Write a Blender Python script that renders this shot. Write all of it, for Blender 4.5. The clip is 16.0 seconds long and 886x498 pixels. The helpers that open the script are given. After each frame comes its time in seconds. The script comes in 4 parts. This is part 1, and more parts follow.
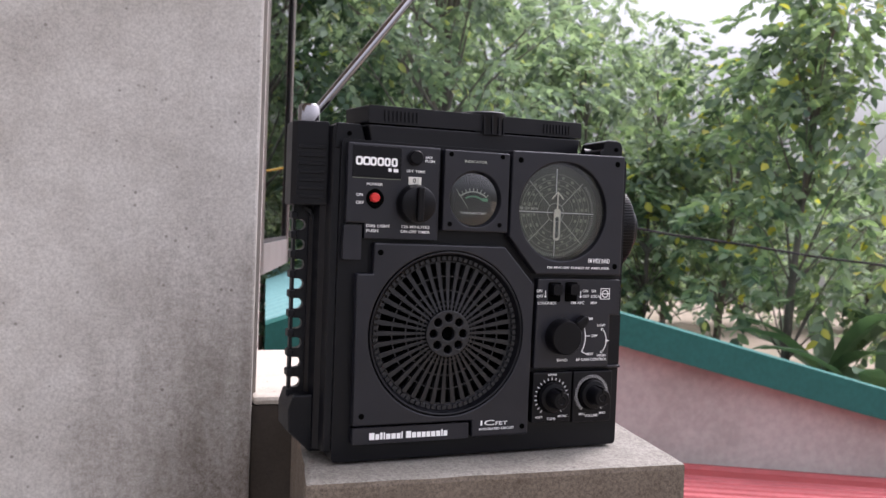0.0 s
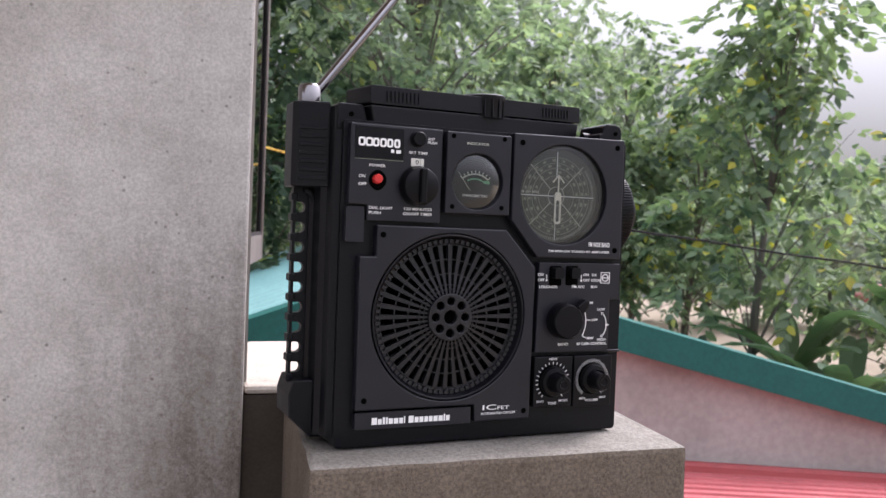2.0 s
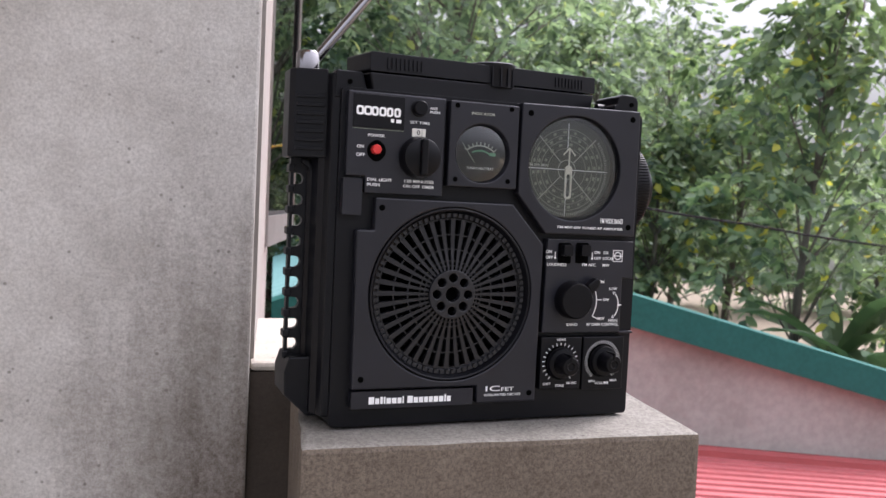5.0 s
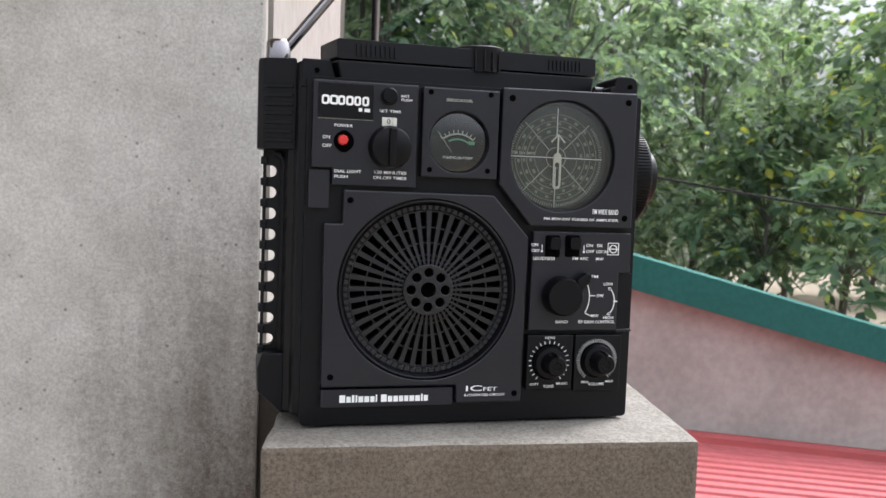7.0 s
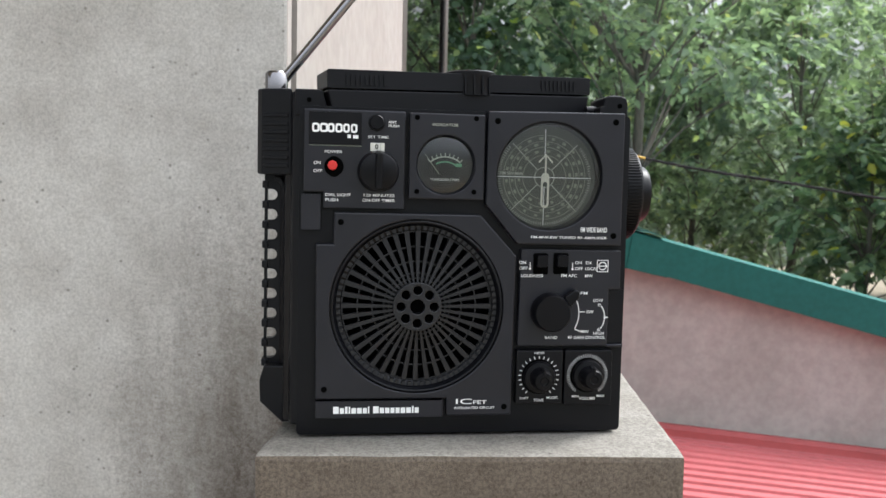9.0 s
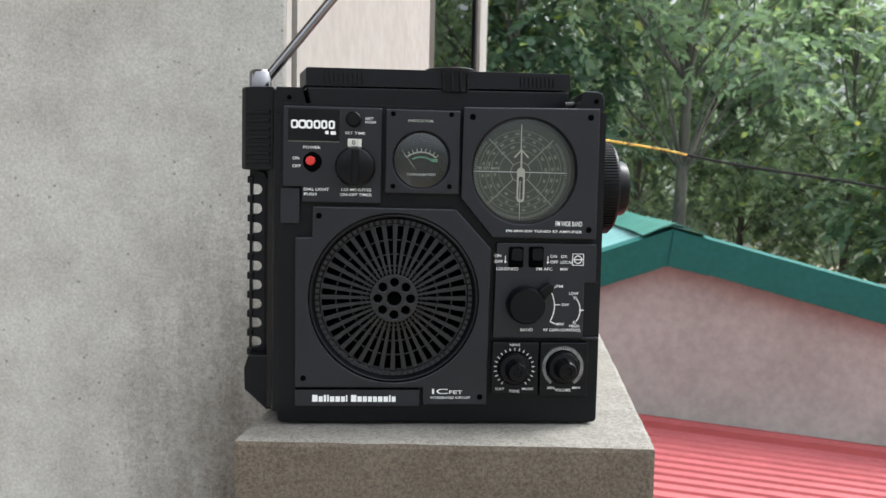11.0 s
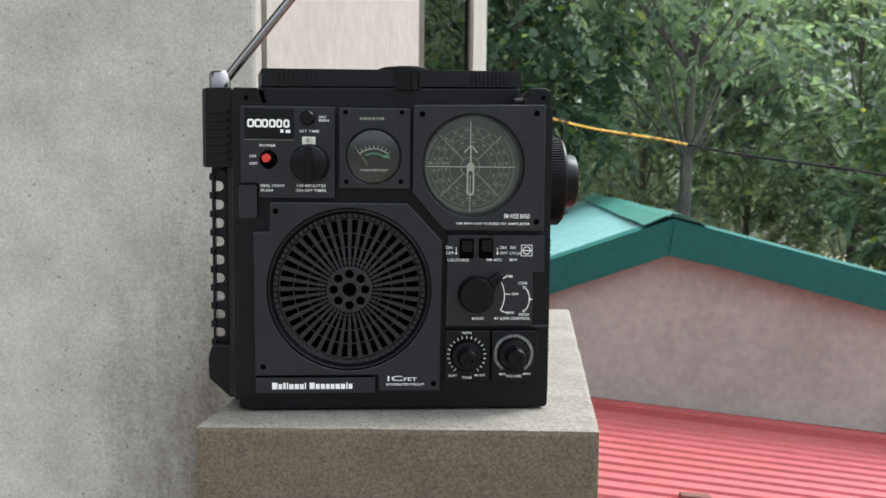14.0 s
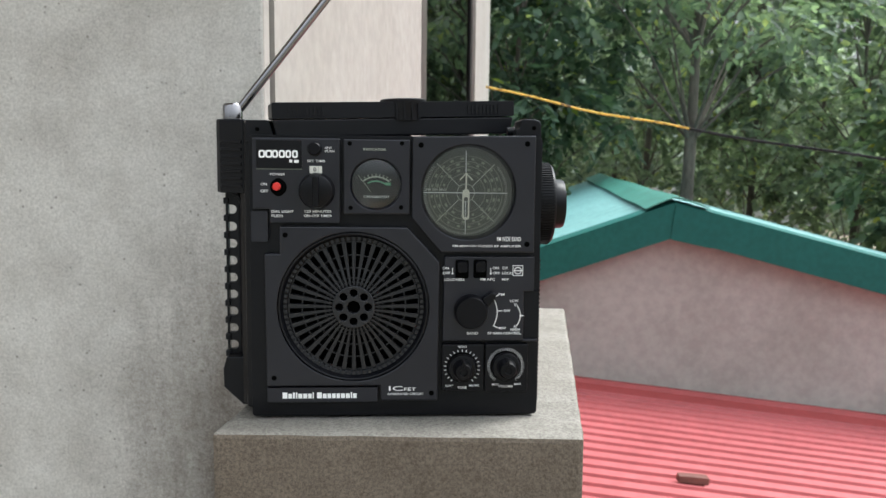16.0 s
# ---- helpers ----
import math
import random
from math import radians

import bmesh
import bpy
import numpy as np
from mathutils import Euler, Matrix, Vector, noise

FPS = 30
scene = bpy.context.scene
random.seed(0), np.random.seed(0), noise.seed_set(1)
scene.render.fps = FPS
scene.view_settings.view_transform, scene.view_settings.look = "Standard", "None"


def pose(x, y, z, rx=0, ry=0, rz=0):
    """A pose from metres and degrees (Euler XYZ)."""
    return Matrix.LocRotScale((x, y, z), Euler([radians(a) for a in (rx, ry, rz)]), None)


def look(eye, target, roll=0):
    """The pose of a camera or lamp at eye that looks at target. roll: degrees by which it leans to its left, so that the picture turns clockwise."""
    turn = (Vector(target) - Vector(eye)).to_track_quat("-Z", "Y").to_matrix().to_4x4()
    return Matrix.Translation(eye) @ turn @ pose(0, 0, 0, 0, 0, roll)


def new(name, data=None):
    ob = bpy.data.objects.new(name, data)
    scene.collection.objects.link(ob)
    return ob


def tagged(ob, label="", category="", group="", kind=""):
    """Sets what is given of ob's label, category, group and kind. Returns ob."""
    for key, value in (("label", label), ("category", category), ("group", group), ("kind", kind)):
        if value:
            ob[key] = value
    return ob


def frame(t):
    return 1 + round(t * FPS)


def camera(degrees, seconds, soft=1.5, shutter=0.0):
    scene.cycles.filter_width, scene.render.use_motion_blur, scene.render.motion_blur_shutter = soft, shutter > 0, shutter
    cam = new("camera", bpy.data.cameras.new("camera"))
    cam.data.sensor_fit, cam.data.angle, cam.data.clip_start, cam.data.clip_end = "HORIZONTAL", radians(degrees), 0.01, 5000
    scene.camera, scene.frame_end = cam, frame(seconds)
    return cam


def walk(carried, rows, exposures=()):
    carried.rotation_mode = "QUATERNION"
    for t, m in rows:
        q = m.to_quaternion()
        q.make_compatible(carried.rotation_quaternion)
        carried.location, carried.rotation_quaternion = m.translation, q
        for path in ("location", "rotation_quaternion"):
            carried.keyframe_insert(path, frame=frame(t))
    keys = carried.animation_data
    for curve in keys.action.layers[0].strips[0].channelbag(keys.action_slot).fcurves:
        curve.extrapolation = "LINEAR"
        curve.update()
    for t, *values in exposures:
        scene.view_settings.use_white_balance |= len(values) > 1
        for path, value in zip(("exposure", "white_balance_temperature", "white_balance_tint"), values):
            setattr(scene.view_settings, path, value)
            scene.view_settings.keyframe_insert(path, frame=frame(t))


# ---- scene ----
cam = camera(55.4, 16.0)
cam.data.dof.use_dof, cam.data.dof.focus_distance, cam.data.dof.aperture_fstop = True, 0.64, 21.0
PATH = [
    (0, (-0.1464, -0.5434, 0.1657), (0.5042, 1.0912, 0.1176), 2.20),
    (0.5, (-0.1551, -0.5385, 0.1649), (0.5156, 1.0882, 0.1257), 2.21),
    (1, (-0.1604, -0.5386, 0.1629), (0.5311, 1.0795, 0.1254), 2.22),
    (1.5, (-0.1649, -0.5388, 0.1594), (0.5385, 1.0739, 0.1186), 2.17),
    (2, (-0.1652, -0.5293, 0.1532), (0.5457, 1.0801, 0.1063), 2.19),
    (2.5, (-0.1697, -0.5252, 0.1502), (0.5454, 1.0821, 0.0978), 2.23),
    (3, (-0.1633, -0.5274, 0.1517), (0.5528, 1.0793, 0.0943), 2.04),
    (3.5, (-0.1586, -0.5213, 0.1487), (0.5541, 1.0866, 0.0817), 2.07),
    (4, (-0.1529, -0.5164, 0.1482), (0.5479, 1.0961, 0.0687), 2.39),
    (6.5, (-0.0727, -0.5212, 0.1529), (0.4095, 1.1679, 0.0436), 2.33),
    (7, (-0.0453, -0.5210, 0.1544), (0.3798, 1.1825, 0.0325), 2.11),
    (7.5, (-0.0309, -0.5236, 0.1561), (0.3322, 1.1940, 0.0314), 2.00),
    (8, (-0.0205, -0.5311, 0.1610), (0.2954, 1.1953, 0.0293), 2.04),
    (8.5, (-0.0017, -0.5428, 0.1654), (0.2745, 1.1904, 0.0344), 1.72),
    (9, (0.0167, -0.5541, 0.1701), (0.2536, 1.1852, 0.0427), 1.33),
    (11.5, (0.0700, -0.5734, 0.1691), (0.2006, 1.1763, 0.0308), 1.22),
    (12, (0.0745, -0.5752, 0.1695), (0.2025, 1.1744, 0.0274), 1.11),
    (12.5, (0.0763, -0.5801, 0.1708), (0.2096, 1.1691, 0.0288), 1.05),
    (13, (0.0854, -0.5867, 0.1706), (0.2189, 1.1623, 0.0267), 1.00),
    (13.5, (0.0930, -0.5908, 0.1704), (0.2191, 1.1584, 0.0219), 0.78),
    (14, (0.1011, -0.5979, 0.1718), (0.2213, 1.1514, 0.0205), 0.60),
    (14.5, (0.1078, -0.6080, 0.1747), (0.2247, 1.1414, 0.0213), 0.13),
    (15, (0.1142, -0.6215, 0.1813), (0.2238, 1.1281, 0.0241), 0.04),
    (15.5, (0.1107, -0.6388, 0.1950), (0.2093, 1.1103, 0.0262), 0.33),
    (16, (0.1031, -0.6421, 0.2090), (0.2147, 1.1031, 0.0104), 0.63),
]
walk(cam, [(t, look(eye, target, roll)) for t, eye, target, roll in PATH],
     exposures=[(0, 1.66, 6330, 22), (4.2, 1.66, 6330, 22), (6.5, 1.77, 6320, 14), (9, 1.79, 6300, 8.5), (11.5, 1.73, 6290, 6.5), (16, 1.66, 6290, 5.5)])

# ---- light: overcast sky and a broad, soft sun ----
world = bpy.data.worlds.new("overcast")
scene.world = world
world.use_nodes = True
wn, wl = world.node_tree.nodes, world.node_tree.links
wn.clear()
sky = wn.new("ShaderNodeTexSky")
sky.sky_type, sky.sun_disc = "NISHITA", False
sky.sun_elevation, sky.sun_rotation = radians(52), radians(70)
sky.dust_density, sky.air_density, sky.ozone_density = 1.5, 1.2, 1.0
pale = wn.new("ShaderNodeHueSaturation")
pale.inputs["Saturation"].default_value = 0.22
back = wn.new("ShaderNodeBackground")
back.inputs["Strength"].default_value = 0.15
wout = wn.new("ShaderNodeOutputWorld")
wl.new(sky.outputs[0], pale.inputs["Color"])
# overcast: the horizon is darker than the zenith
wtc, wsep, wgrad = wn.new("ShaderNodeTexCoord"), wn.new("ShaderNodeSeparateXYZ"), wn.new("ShaderNodeMapRange")
wl.new(wtc.outputs["Generated"], wsep.inputs[0])
wl.new(wsep.outputs["Z"], wgrad.inputs["Value"])
wgrad.interpolation_type = "SMOOTHSTEP"
wgrad.inputs["To Min"].default_value, wgrad.inputs["To Max"].default_value = 0.09, 1.80
dim = wn.new("ShaderNodeVectorMath")
dim.operation = "SCALE"
wl.new(pale.outputs[0], dim.inputs[0])
wl.new(wgrad.outputs[0], dim.inputs["Scale"])
wl.new(dim.outputs[0], back.inputs["Color"])
wl.new(back.outputs[0], wout.inputs["Surface"])
sun_data = bpy.data.lights.new("sun", "SUN")
sun_data.energy, sun_data.angle, sun_data.color = 0.9, radians(25), (1.0, 0.98, 0.96)
sun = new("sun", sun_data)
sun.matrix_world = look((6, 2.2, 8), (0, 0, 0))


# ---- materials ----
def mat(name, base, rough=0.6, metal=0.0, spec=0.5):
    m = bpy.data.materials.new(name)
    m.use_nodes = True
    b = m.node_tree.nodes["Principled BSDF"]
    b.inputs["Base Color"].default_value = (*base, 1)
    b.inputs["Roughness"].default_value = rough
    b.inputs["Metallic"].default_value = metal
    b.inputs["Specular IOR Level"].default_value = spec
    return m, m.node_tree.nodes, m.node_tree.links, b


def coords(n, l, scale=(1, 1, 1)):
    tc, mp = n.new("ShaderNodeTexCoord"), n.new("ShaderNodeMapping")
    mp.inputs["Scale"].default_value = scale
    l.new(tc.outputs["Object"], mp.inputs["Vector"])
    return mp.outputs["Vector"]


def noise_tex(n, l, vec, scale, detail=4.0, rough=0.55):
    t = n.new("ShaderNodeTexNoise")
    t.inputs["Scale"].default_value, t.inputs["Detail"].default_value, t.inputs["Roughness"].default_value = scale, detail, rough
    l.new(vec, t.inputs["Vector"])
    return t.outputs["Fac"]


def ramp(n, l, fac, stops):
    r = n.new("ShaderNodeValToRGB")
    while len(r.color_ramp.elements) < len(stops):
        r.color_ramp.elements.new(0.5)
    for e, (p, c) in zip(r.color_ramp.elements, stops):
        e.position, e.color = p, (*c, 1)
    l.new(fac, r.inputs["Fac"])
    return r.outputs["Color"]


def mix(n, l, a, b, fac, kind="MIX"):
    m = n.new("ShaderNodeMix")
    m.data_type, m.blend_type = "RGBA", kind
    for sock, v in ((m.inputs["Factor"], fac), (m.inputs["A"], a), (m.inputs["B"], b)):
        if isinstance(v, (int, float)):
            sock.default_value = v
        elif isinstance(v, tuple):
            sock.default_value = (*v, 1)
        else:
            l.new(v, sock)
    return m.outputs["Result"]


def bump(n, l, b, height, strength, dist):
    k = n.new("ShaderNodeBump")
    k.inputs["Strength"].default_value, k.inputs["Distance"].default_value = strength, dist
    l.new(height, k.inputs["Height"])
    l.new(k.outputs["Normal"], b.inputs["Normal"])


def cement(name, base, grain, stain=None, pits=0.5, depth=0.0012, fleck=0.35, sharp=0.11):
    """Cement render: sand grain, dark and pale flecks, soft blotches and, where given, a stain colour."""
    m, n, l, b = mat(name, base, 0.92, 0, 0.25)
    v = coords(n, l)
    big = ramp(n, l, noise_tex(n, l, v, 2.3, 5), [(0.3, tuple(c * 0.92 for c in base)), (0.72, tuple(min(1, c * 1.08) for c in base))])
    mid = noise_tex(n, l, v, 16, 5, 0.65)
    col = mix(n, l, big, ramp(n, l, mid, [(0.34, (0.78, 0.765, 0.74)), (0.62, (1.07, 1.07, 1.06))]), 0.75, "MULTIPLY")
    fine = noise_tex(n, l, v, grain * 0.5, 8, 0.85)
    col = mix(n, l, col, ramp(n, l, fine, [(0.49 - sharp, (0.55, 0.54, 0.53)), (0.49 + sharp, (1.22, 1.22, 1.22))]), fleck, "MULTIPLY")
    vo = n.new("ShaderNodeTexVoronoi")
    vo.inputs["Scale"].default_value = grain * 0.42
    l.new(v, vo.inputs["Vector"])
    spots = ramp(n, l, vo.outputs["Distance"], [(0.05, (0.25, 0.24, 0.23)), (0.14, (1, 1, 1))])
    col = mix(n, l, col, spots, pits, "MULTIPLY")
    vp = n.new("ShaderNodeTexVoronoi")
    vp.inputs["Scale"].default_value = 95
    l.new(v, vp.inputs["Vector"])
    holes = ramp(n, l, vp.outputs["Distance"], [(0.10, (0.20, 0.18, 0.16)), (0.17, (1, 1, 1))])
    col = mix(n, l, col, mix(n, l, (1, 1, 1), holes, ramp(n, l, noise_tex(n, l, v, 30, 2), [(0.50, (0, 0, 0)), (0.60, (1, 1, 1))])), 0.55, "MULTIPLY")
    if stain:
        scol, place = stain
        dist = n.new("ShaderNodeVectorMath")
        dist.operation = "DISTANCE"
        l.new(coords(n, l, (1, 0, 0.5)), dist.inputs[0])
        dist.inputs[1].default_value = (place[0], 0, place[2] * 0.5)
        streak = coords(n, l, (1, 1, 0.2))
        grit = n.new("ShaderNodeMath")
        grit.operation = "MULTIPLY_ADD"
        l.new(noise_tex(n, l, v, 260, 6, 0.8), grit.inputs[0])
        grit.inputs[1].default_value = 0.22
        l.new(dist.outputs["Value"], grit.inputs[2])
        add = n.new("ShaderNodeMath")
        add.operation = "MULTIPLY_ADD"
        l.new(noise_tex(n, l, streak, 34, 7, 0.72), add.inputs[0])
        add.inputs[1].default_value = 0.15
        l.new(grit.outputs[0], add.inputs[2])
        col = mix(n, l, scol, col, ramp(n, l, add.outputs[0], [(0.21, (0.05, 0.05, 0.05)), (0.37, (1, 1, 1))]))
    l.new(col, b.inputs["Base Color"])
    h = mix(n, l, fine, spots, 0.4)
    bump(n, l, b, h, 0.55, depth)
    return m


def plastic(name, base, rough, grain=900, bumps=0.05, spec=0.5):
    """Moulded plastic with a fine leather grain and slight wear."""
    m, n, l, b = mat(name, base, rough, 0, spec)
    v = coords(n, l)
    wear = noise_tex(n, l, v, 24, 5)
    l.new(ramp(n, l, wear, [(0.3, tuple(c * 0.8 for c in base)), (0.75, tuple(c * 1.25 for c in base))]), b.inputs["Base Color"])
    r = n.new("ShaderNodeMapRange")
    l.new(noise_tex(n, l, v, 60, 4), r.inputs["Value"])
    r.inputs["To Min"].default_value, r.inputs["To Max"].default_value = rough - 0.08, rough + 0.1
    l.new(r.outputs[0], b.inputs["Roughness"])
    bump(n, l, b, noise_tex(n, l, v, grain, 2), bumps, 0.0004)
    return m


def painted(name, base, rough, scale=5.0, dirt=(0.5, 0.5, 0.48), bumps=0.1):
    m, n, l, b = mat(name, base, rough)
    v = coords(n, l)
    col = mix(n, l, base, ramp(n, l, noise_tex(n, l, v, scale, 6, 0.65), [(0.35, dirt), (0.6, (1, 1, 1))]), 0.5, "MULTIPLY")
    col = mix(n, l, col, ramp(n, l, noise_tex(n, l, v, scale * 14, 4), [(0.35, (0.86, 0.86, 0.86)), (0.65, (1.08, 1.08, 1.08))]), 0.7, "MULTIPLY")
    l.new(col, b.inputs["Base Color"])
    bump(n, l, b, noise_tex(n, l, v, scale * 30, 3), bumps, 0.002)
    return m


def leafy(name, dark, light, old, share=0.04, trans=0.35):
    """Leaves: a colour of its own for each leaf, some light passing through."""
    m, n, l, b = mat(name, dark, 0.6, 0, 0.2)
    geo = n.new("ShaderNodeNewGeometry")
    isl = geo.outputs["Random Per Island"]
    col = ramp(n, l, isl, [(0.0, dark), (0.75, light), (1 - share, light), (1 - share * 0.6, old)])
    l.new(col, b.inputs["Base Color"])
    tr = n.new("ShaderNodeBsdfTranslucent")
    l.new(mix(n, l, col, (1.35, 1.5, 0.85), 1.0, "MULTIPLY"), tr.inputs["Color"])
    ms = n.new("ShaderNodeMixShader")
    ms.inputs["Fac"].default_value = trans
    l.new(b.outputs[0], ms.inputs[1])
    l.new(tr.outputs[0], ms.inputs[2])
    l.new(ms.outputs[0], n["Material Output"].inputs["Surface"])
    return m


def bark(name, base):
    m, n, l, b = mat(name, base, 0.9)
    v = coords(n, l, (1, 1, 0.25))
    f = noise_tex(n, l, v, 14, 6, 0.7)
    l.new(ramp(n, l, f, [(0.3, tuple(c * 0.5 for c in base)), (0.7, tuple(c * 1.5 for c in base))]), b.inputs["Base Color"])
    bump(n, l, b, f, 0.6, 0.02)
    return m


M_WALL = cement("grey_cement_render", (0.575, 0.553, 0.52), 700, ((0.105, 0.080, 0.062), (-0.02, 0.24, -0.18)), 0.36, 0.0012, 0.52)
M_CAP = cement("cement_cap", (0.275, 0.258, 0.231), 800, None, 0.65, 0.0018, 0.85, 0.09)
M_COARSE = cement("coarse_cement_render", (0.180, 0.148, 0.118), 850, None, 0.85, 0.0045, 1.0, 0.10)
# cement darkened by colour for the shade in the gap below the ledge
M_GAP_SHADE = cement("gap_shaded_cement", (0.060, 0.049, 0.040), 600)
M_LEDGE = cement("pale_cement_ledge", (0.50, 0.455, 0.40), 600)
M_CREAM = painted("cream_wall_paint", (0.325, 0.303, 0.278), 0.85, 3.0, (0.8, 0.78, 0.74))
# bottom rail of the window leaf, paler than its brown stiles
M_RAIL = painted("pale_grey_rail", (0.20, 0.19, 0.18), 0.5, 8.0)
M_BROWN = painted("brown_aluminium", (0.085, 0.07, 0.065), 0.45, 8.0)
M_RENDER = painted("weathered_house_render", (0.365, 0.380, 0.355), 0.9, 1.6, (0.62, 0.62, 0.6), 0.3)
M_TEAL = painted("teal_sheet_roof", (0.165, 0.345, 0.335), 0.55, 2.2, (0.75, 0.8, 0.78))
M_RIDGE = painted("worn_green_ridge_sheet", (0.05, 0.21, 0.165), 0.55, 7.0, (0.45, 0.55, 0.5))
M_GREEN = painted("green_fascia_sheet", (0.017, 0.118, 0.102), 0.6, 2.5, (0.8, 0.82, 0.8))
M_GREEN.node_tree.nodes["Principled BSDF"].inputs["Specular IOR Level"].default_value = 0.15
M_RED = painted("red_sheet_roof", (0.43, 0.100, 0.105), 0.55, 2.0, (0.72, 0.6, 0.6))
# roof red made darker: the flashing's shade is in the colour
M_RED_SHADED = painted("shaded_flashing_red", (0.33, 0.050, 0.050), 0.6, 3.0, (0.7, 0.6, 0.6))
M_BRICK = painted("broken_brick", (0.17, 0.075, 0.060), 0.9, 20.0)
M_SOIL = painted("bare_soil", (0.27, 0.215, 0.16), 0.95, 0.8, (0.5, 0.55, 0.4), 0.5)
M_FLOOR = cement("balcony_floor", (0.33, 0.32, 0.30), 120)
M_CASE = plastic("black_case_plastic", (0.0028, 0.0030, 0.0048), 0.38, 700, 0.10, 0.24)
M_PANEL = plastic("charcoal_panel_plastic", (0.0094, 0.0096, 0.0142), 0.36, 1300, 0.08, 0.42)
M_KNOB = plastic("black_knob_plastic", (0.0022, 0.0022, 0.0034), 0.36, 900, 0.05, 0.2)
M_GRILLE = plastic("grille_plastic", (0.012, 0.012, 0.014), 0.36, 900, 0.05, 0.4)
# near black for the shade in cavity and wells; also screws, numeral
M_HOLE = mat("speaker_cavity", (0.002, 0.002, 0.002), 1.0, 0, 0.02)[0]
M_DIAL = plastic("dial_face", (0.042, 0.046, 0.034), 0.5, 400, 0.02)
M_LOGO = plastic("logo_plate", (0.005, 0.005, 0.0065), 0.32, 900, 0.03, 0.2)
M_INK = mat("white_print", (0.90, 0.90, 0.89), 0.5)[0]
M_GREY_INK = mat("grey_print", (0.42, 0.44, 0.38), 0.5)[0]
M_DIM_INK = mat("dim_print", (0.21, 0.23, 0.17), 0.5)[0]
M_GREEN_INK = mat("green_print", (0.12, 0.34, 0.2), 0.5)[0]
M_POINTER = mat("ivory_pointer", (0.70, 0.68, 0.58), 0.45)[0]
M_REDBTN = plastic("red_button", (0.62, 0.035, 0.03), 0.35)
M_WHITE = mat("white_counter_wheel", (0.7, 0.69, 0.62), 0.5)[0]
M_CHROME = mat("chrome", (0.25, 0.24, 0.245), 0.17, 1.0)[0]
M_RUBBER = mat("rubber", (0.015, 0.015, 0.015), 0.85)[0]
M_YELLOW, _n, _l, _b = mat("yellow_cable_sleeve", (0.72, 0.46, 0.05), 0.6)
_l.new(ramp(_n, _l, noise_tex(_n, _l, coords(_n, _l), 17, 4, 0.7), [(0.40, (0.10, 0.05, 0.02)), (0.46, (0.66, 0.44, 0.06)), (0.7, (0.82, 0.63, 0.12))]), _b.inputs["Base Color"])
M_CABLE = mat("black_cable", (0.012, 0.012, 0.013), 0.8, 0, 0.2)[0]


def glass(name, tint=(1, 1, 1), rough=0.0):
    """Thin clear pane: passes light straight on and reflects by its angle."""
    m = bpy.data.materials.new(name)
    m.use_nodes = True
    n, l = m.node_tree.nodes, m.node_tree.links
    n.remove(n["Principled BSDF"])
    t, g, f, k = (n.new("ShaderNode" + x) for x in ("BsdfTransparent", "BsdfGlossy", "Fresnel", "MixShader"))
    t.inputs["Color"].default_value = (*tint, 1)
    g.inputs["Roughness"].default_value = rough
    f.inputs["IOR"].default_value = 1.5
    l.new(f.outputs[0], k.inputs[0])
    l.new(t.outputs[0], k.inputs[1])
    l.new(g.outputs[0], k.inputs[2])
    l.new(k.outputs[0], n["Material Output"].inputs["Surface"])
    return m


M_GLASS = glass("clear_dial_glass", (0.95, 0.96, 0.95), 0.12)
M_METER = glass("clear_meter_glass", (0.95, 0.96, 0.95), 0.0)
M_PANE = glass("tinted_window_glass", (0.25, 0.28, 0.27), 0.0)


# ---- mesh helpers ----
def part(name, bm, material, parent=None, label="", m=None, bevel=0.0, smooth=False):
    """Links a bmesh as one mesh object, under parent if given."""
    bmesh.ops.recalc_face_normals(bm, faces=bm.faces[:])
    me = bpy.data.meshes.new(name)
    bm.to_mesh(me)
    bm.free()
    me.materials.append(material)
    ob = new(name, me)
    if parent:
        ob.parent = parent
    if m is not None:
        ob.matrix_basis = m
    if label:
        tagged(ob, label)
    if smooth:
        for p in me.polygons:
            p.use_smooth = True
        me.set_sharp_from_angle(angle=radians(40))
    if bevel:
        b = ob.modifiers.new("bevel", "BEVEL")
        b.width, b.segments, b.limit_method, b.angle_limit = bevel, 2, "ANGLE", radians(50)
    return ob


def empty(name, x=0, y=0, z=0, rz=0):
    e = new(name)
    e.matrix_basis = pose(x, y, z, 0, 0, rz)
    return e


def box(x0, x1, y0, y1, z0, z1, bm=None):
    bm = bm or bmesh.new()
    v = [bm.verts.new((x, y, z)) for x in (x0, x1) for y in (y0, y1) for z in (z0, z1)]
    for f in ((0, 1, 3, 2), (4, 6, 7, 5), (0, 4, 5, 1), (2, 3, 7, 6), (0, 2, 6, 4), (1, 5, 7, 3)):
        bm.faces.new([v[i] for i in f])
    return bm


def circle(cx, cz, r, n=48, a0=0.0):
    return [(cx + r * math.cos(a0 + 2 * math.pi * i / n), cz + r * math.sin(a0 + 2 * math.pi * i / n)) for i in range(n)]


def rect(x0, z0, x1, z1):
    return [(x0, z0), (x1, z0), (x1, z1), (x0, z1)]


def round_rect(x0, z0, x1, z1, r, n=5):
    out = []
    for cx, cz, a in ((x1 - r, z1 - r, 0), (x0 + r, z1 - r, 90), (x0 + r, z0 + r, 180), (x1 - r, z0 + r, 270)):
        out += [(cx + r * math.cos(radians(a + 90 * i / n)), cz + r * math.sin(radians(a + 90 * i / n))) for i in range(n + 1)]
    return out


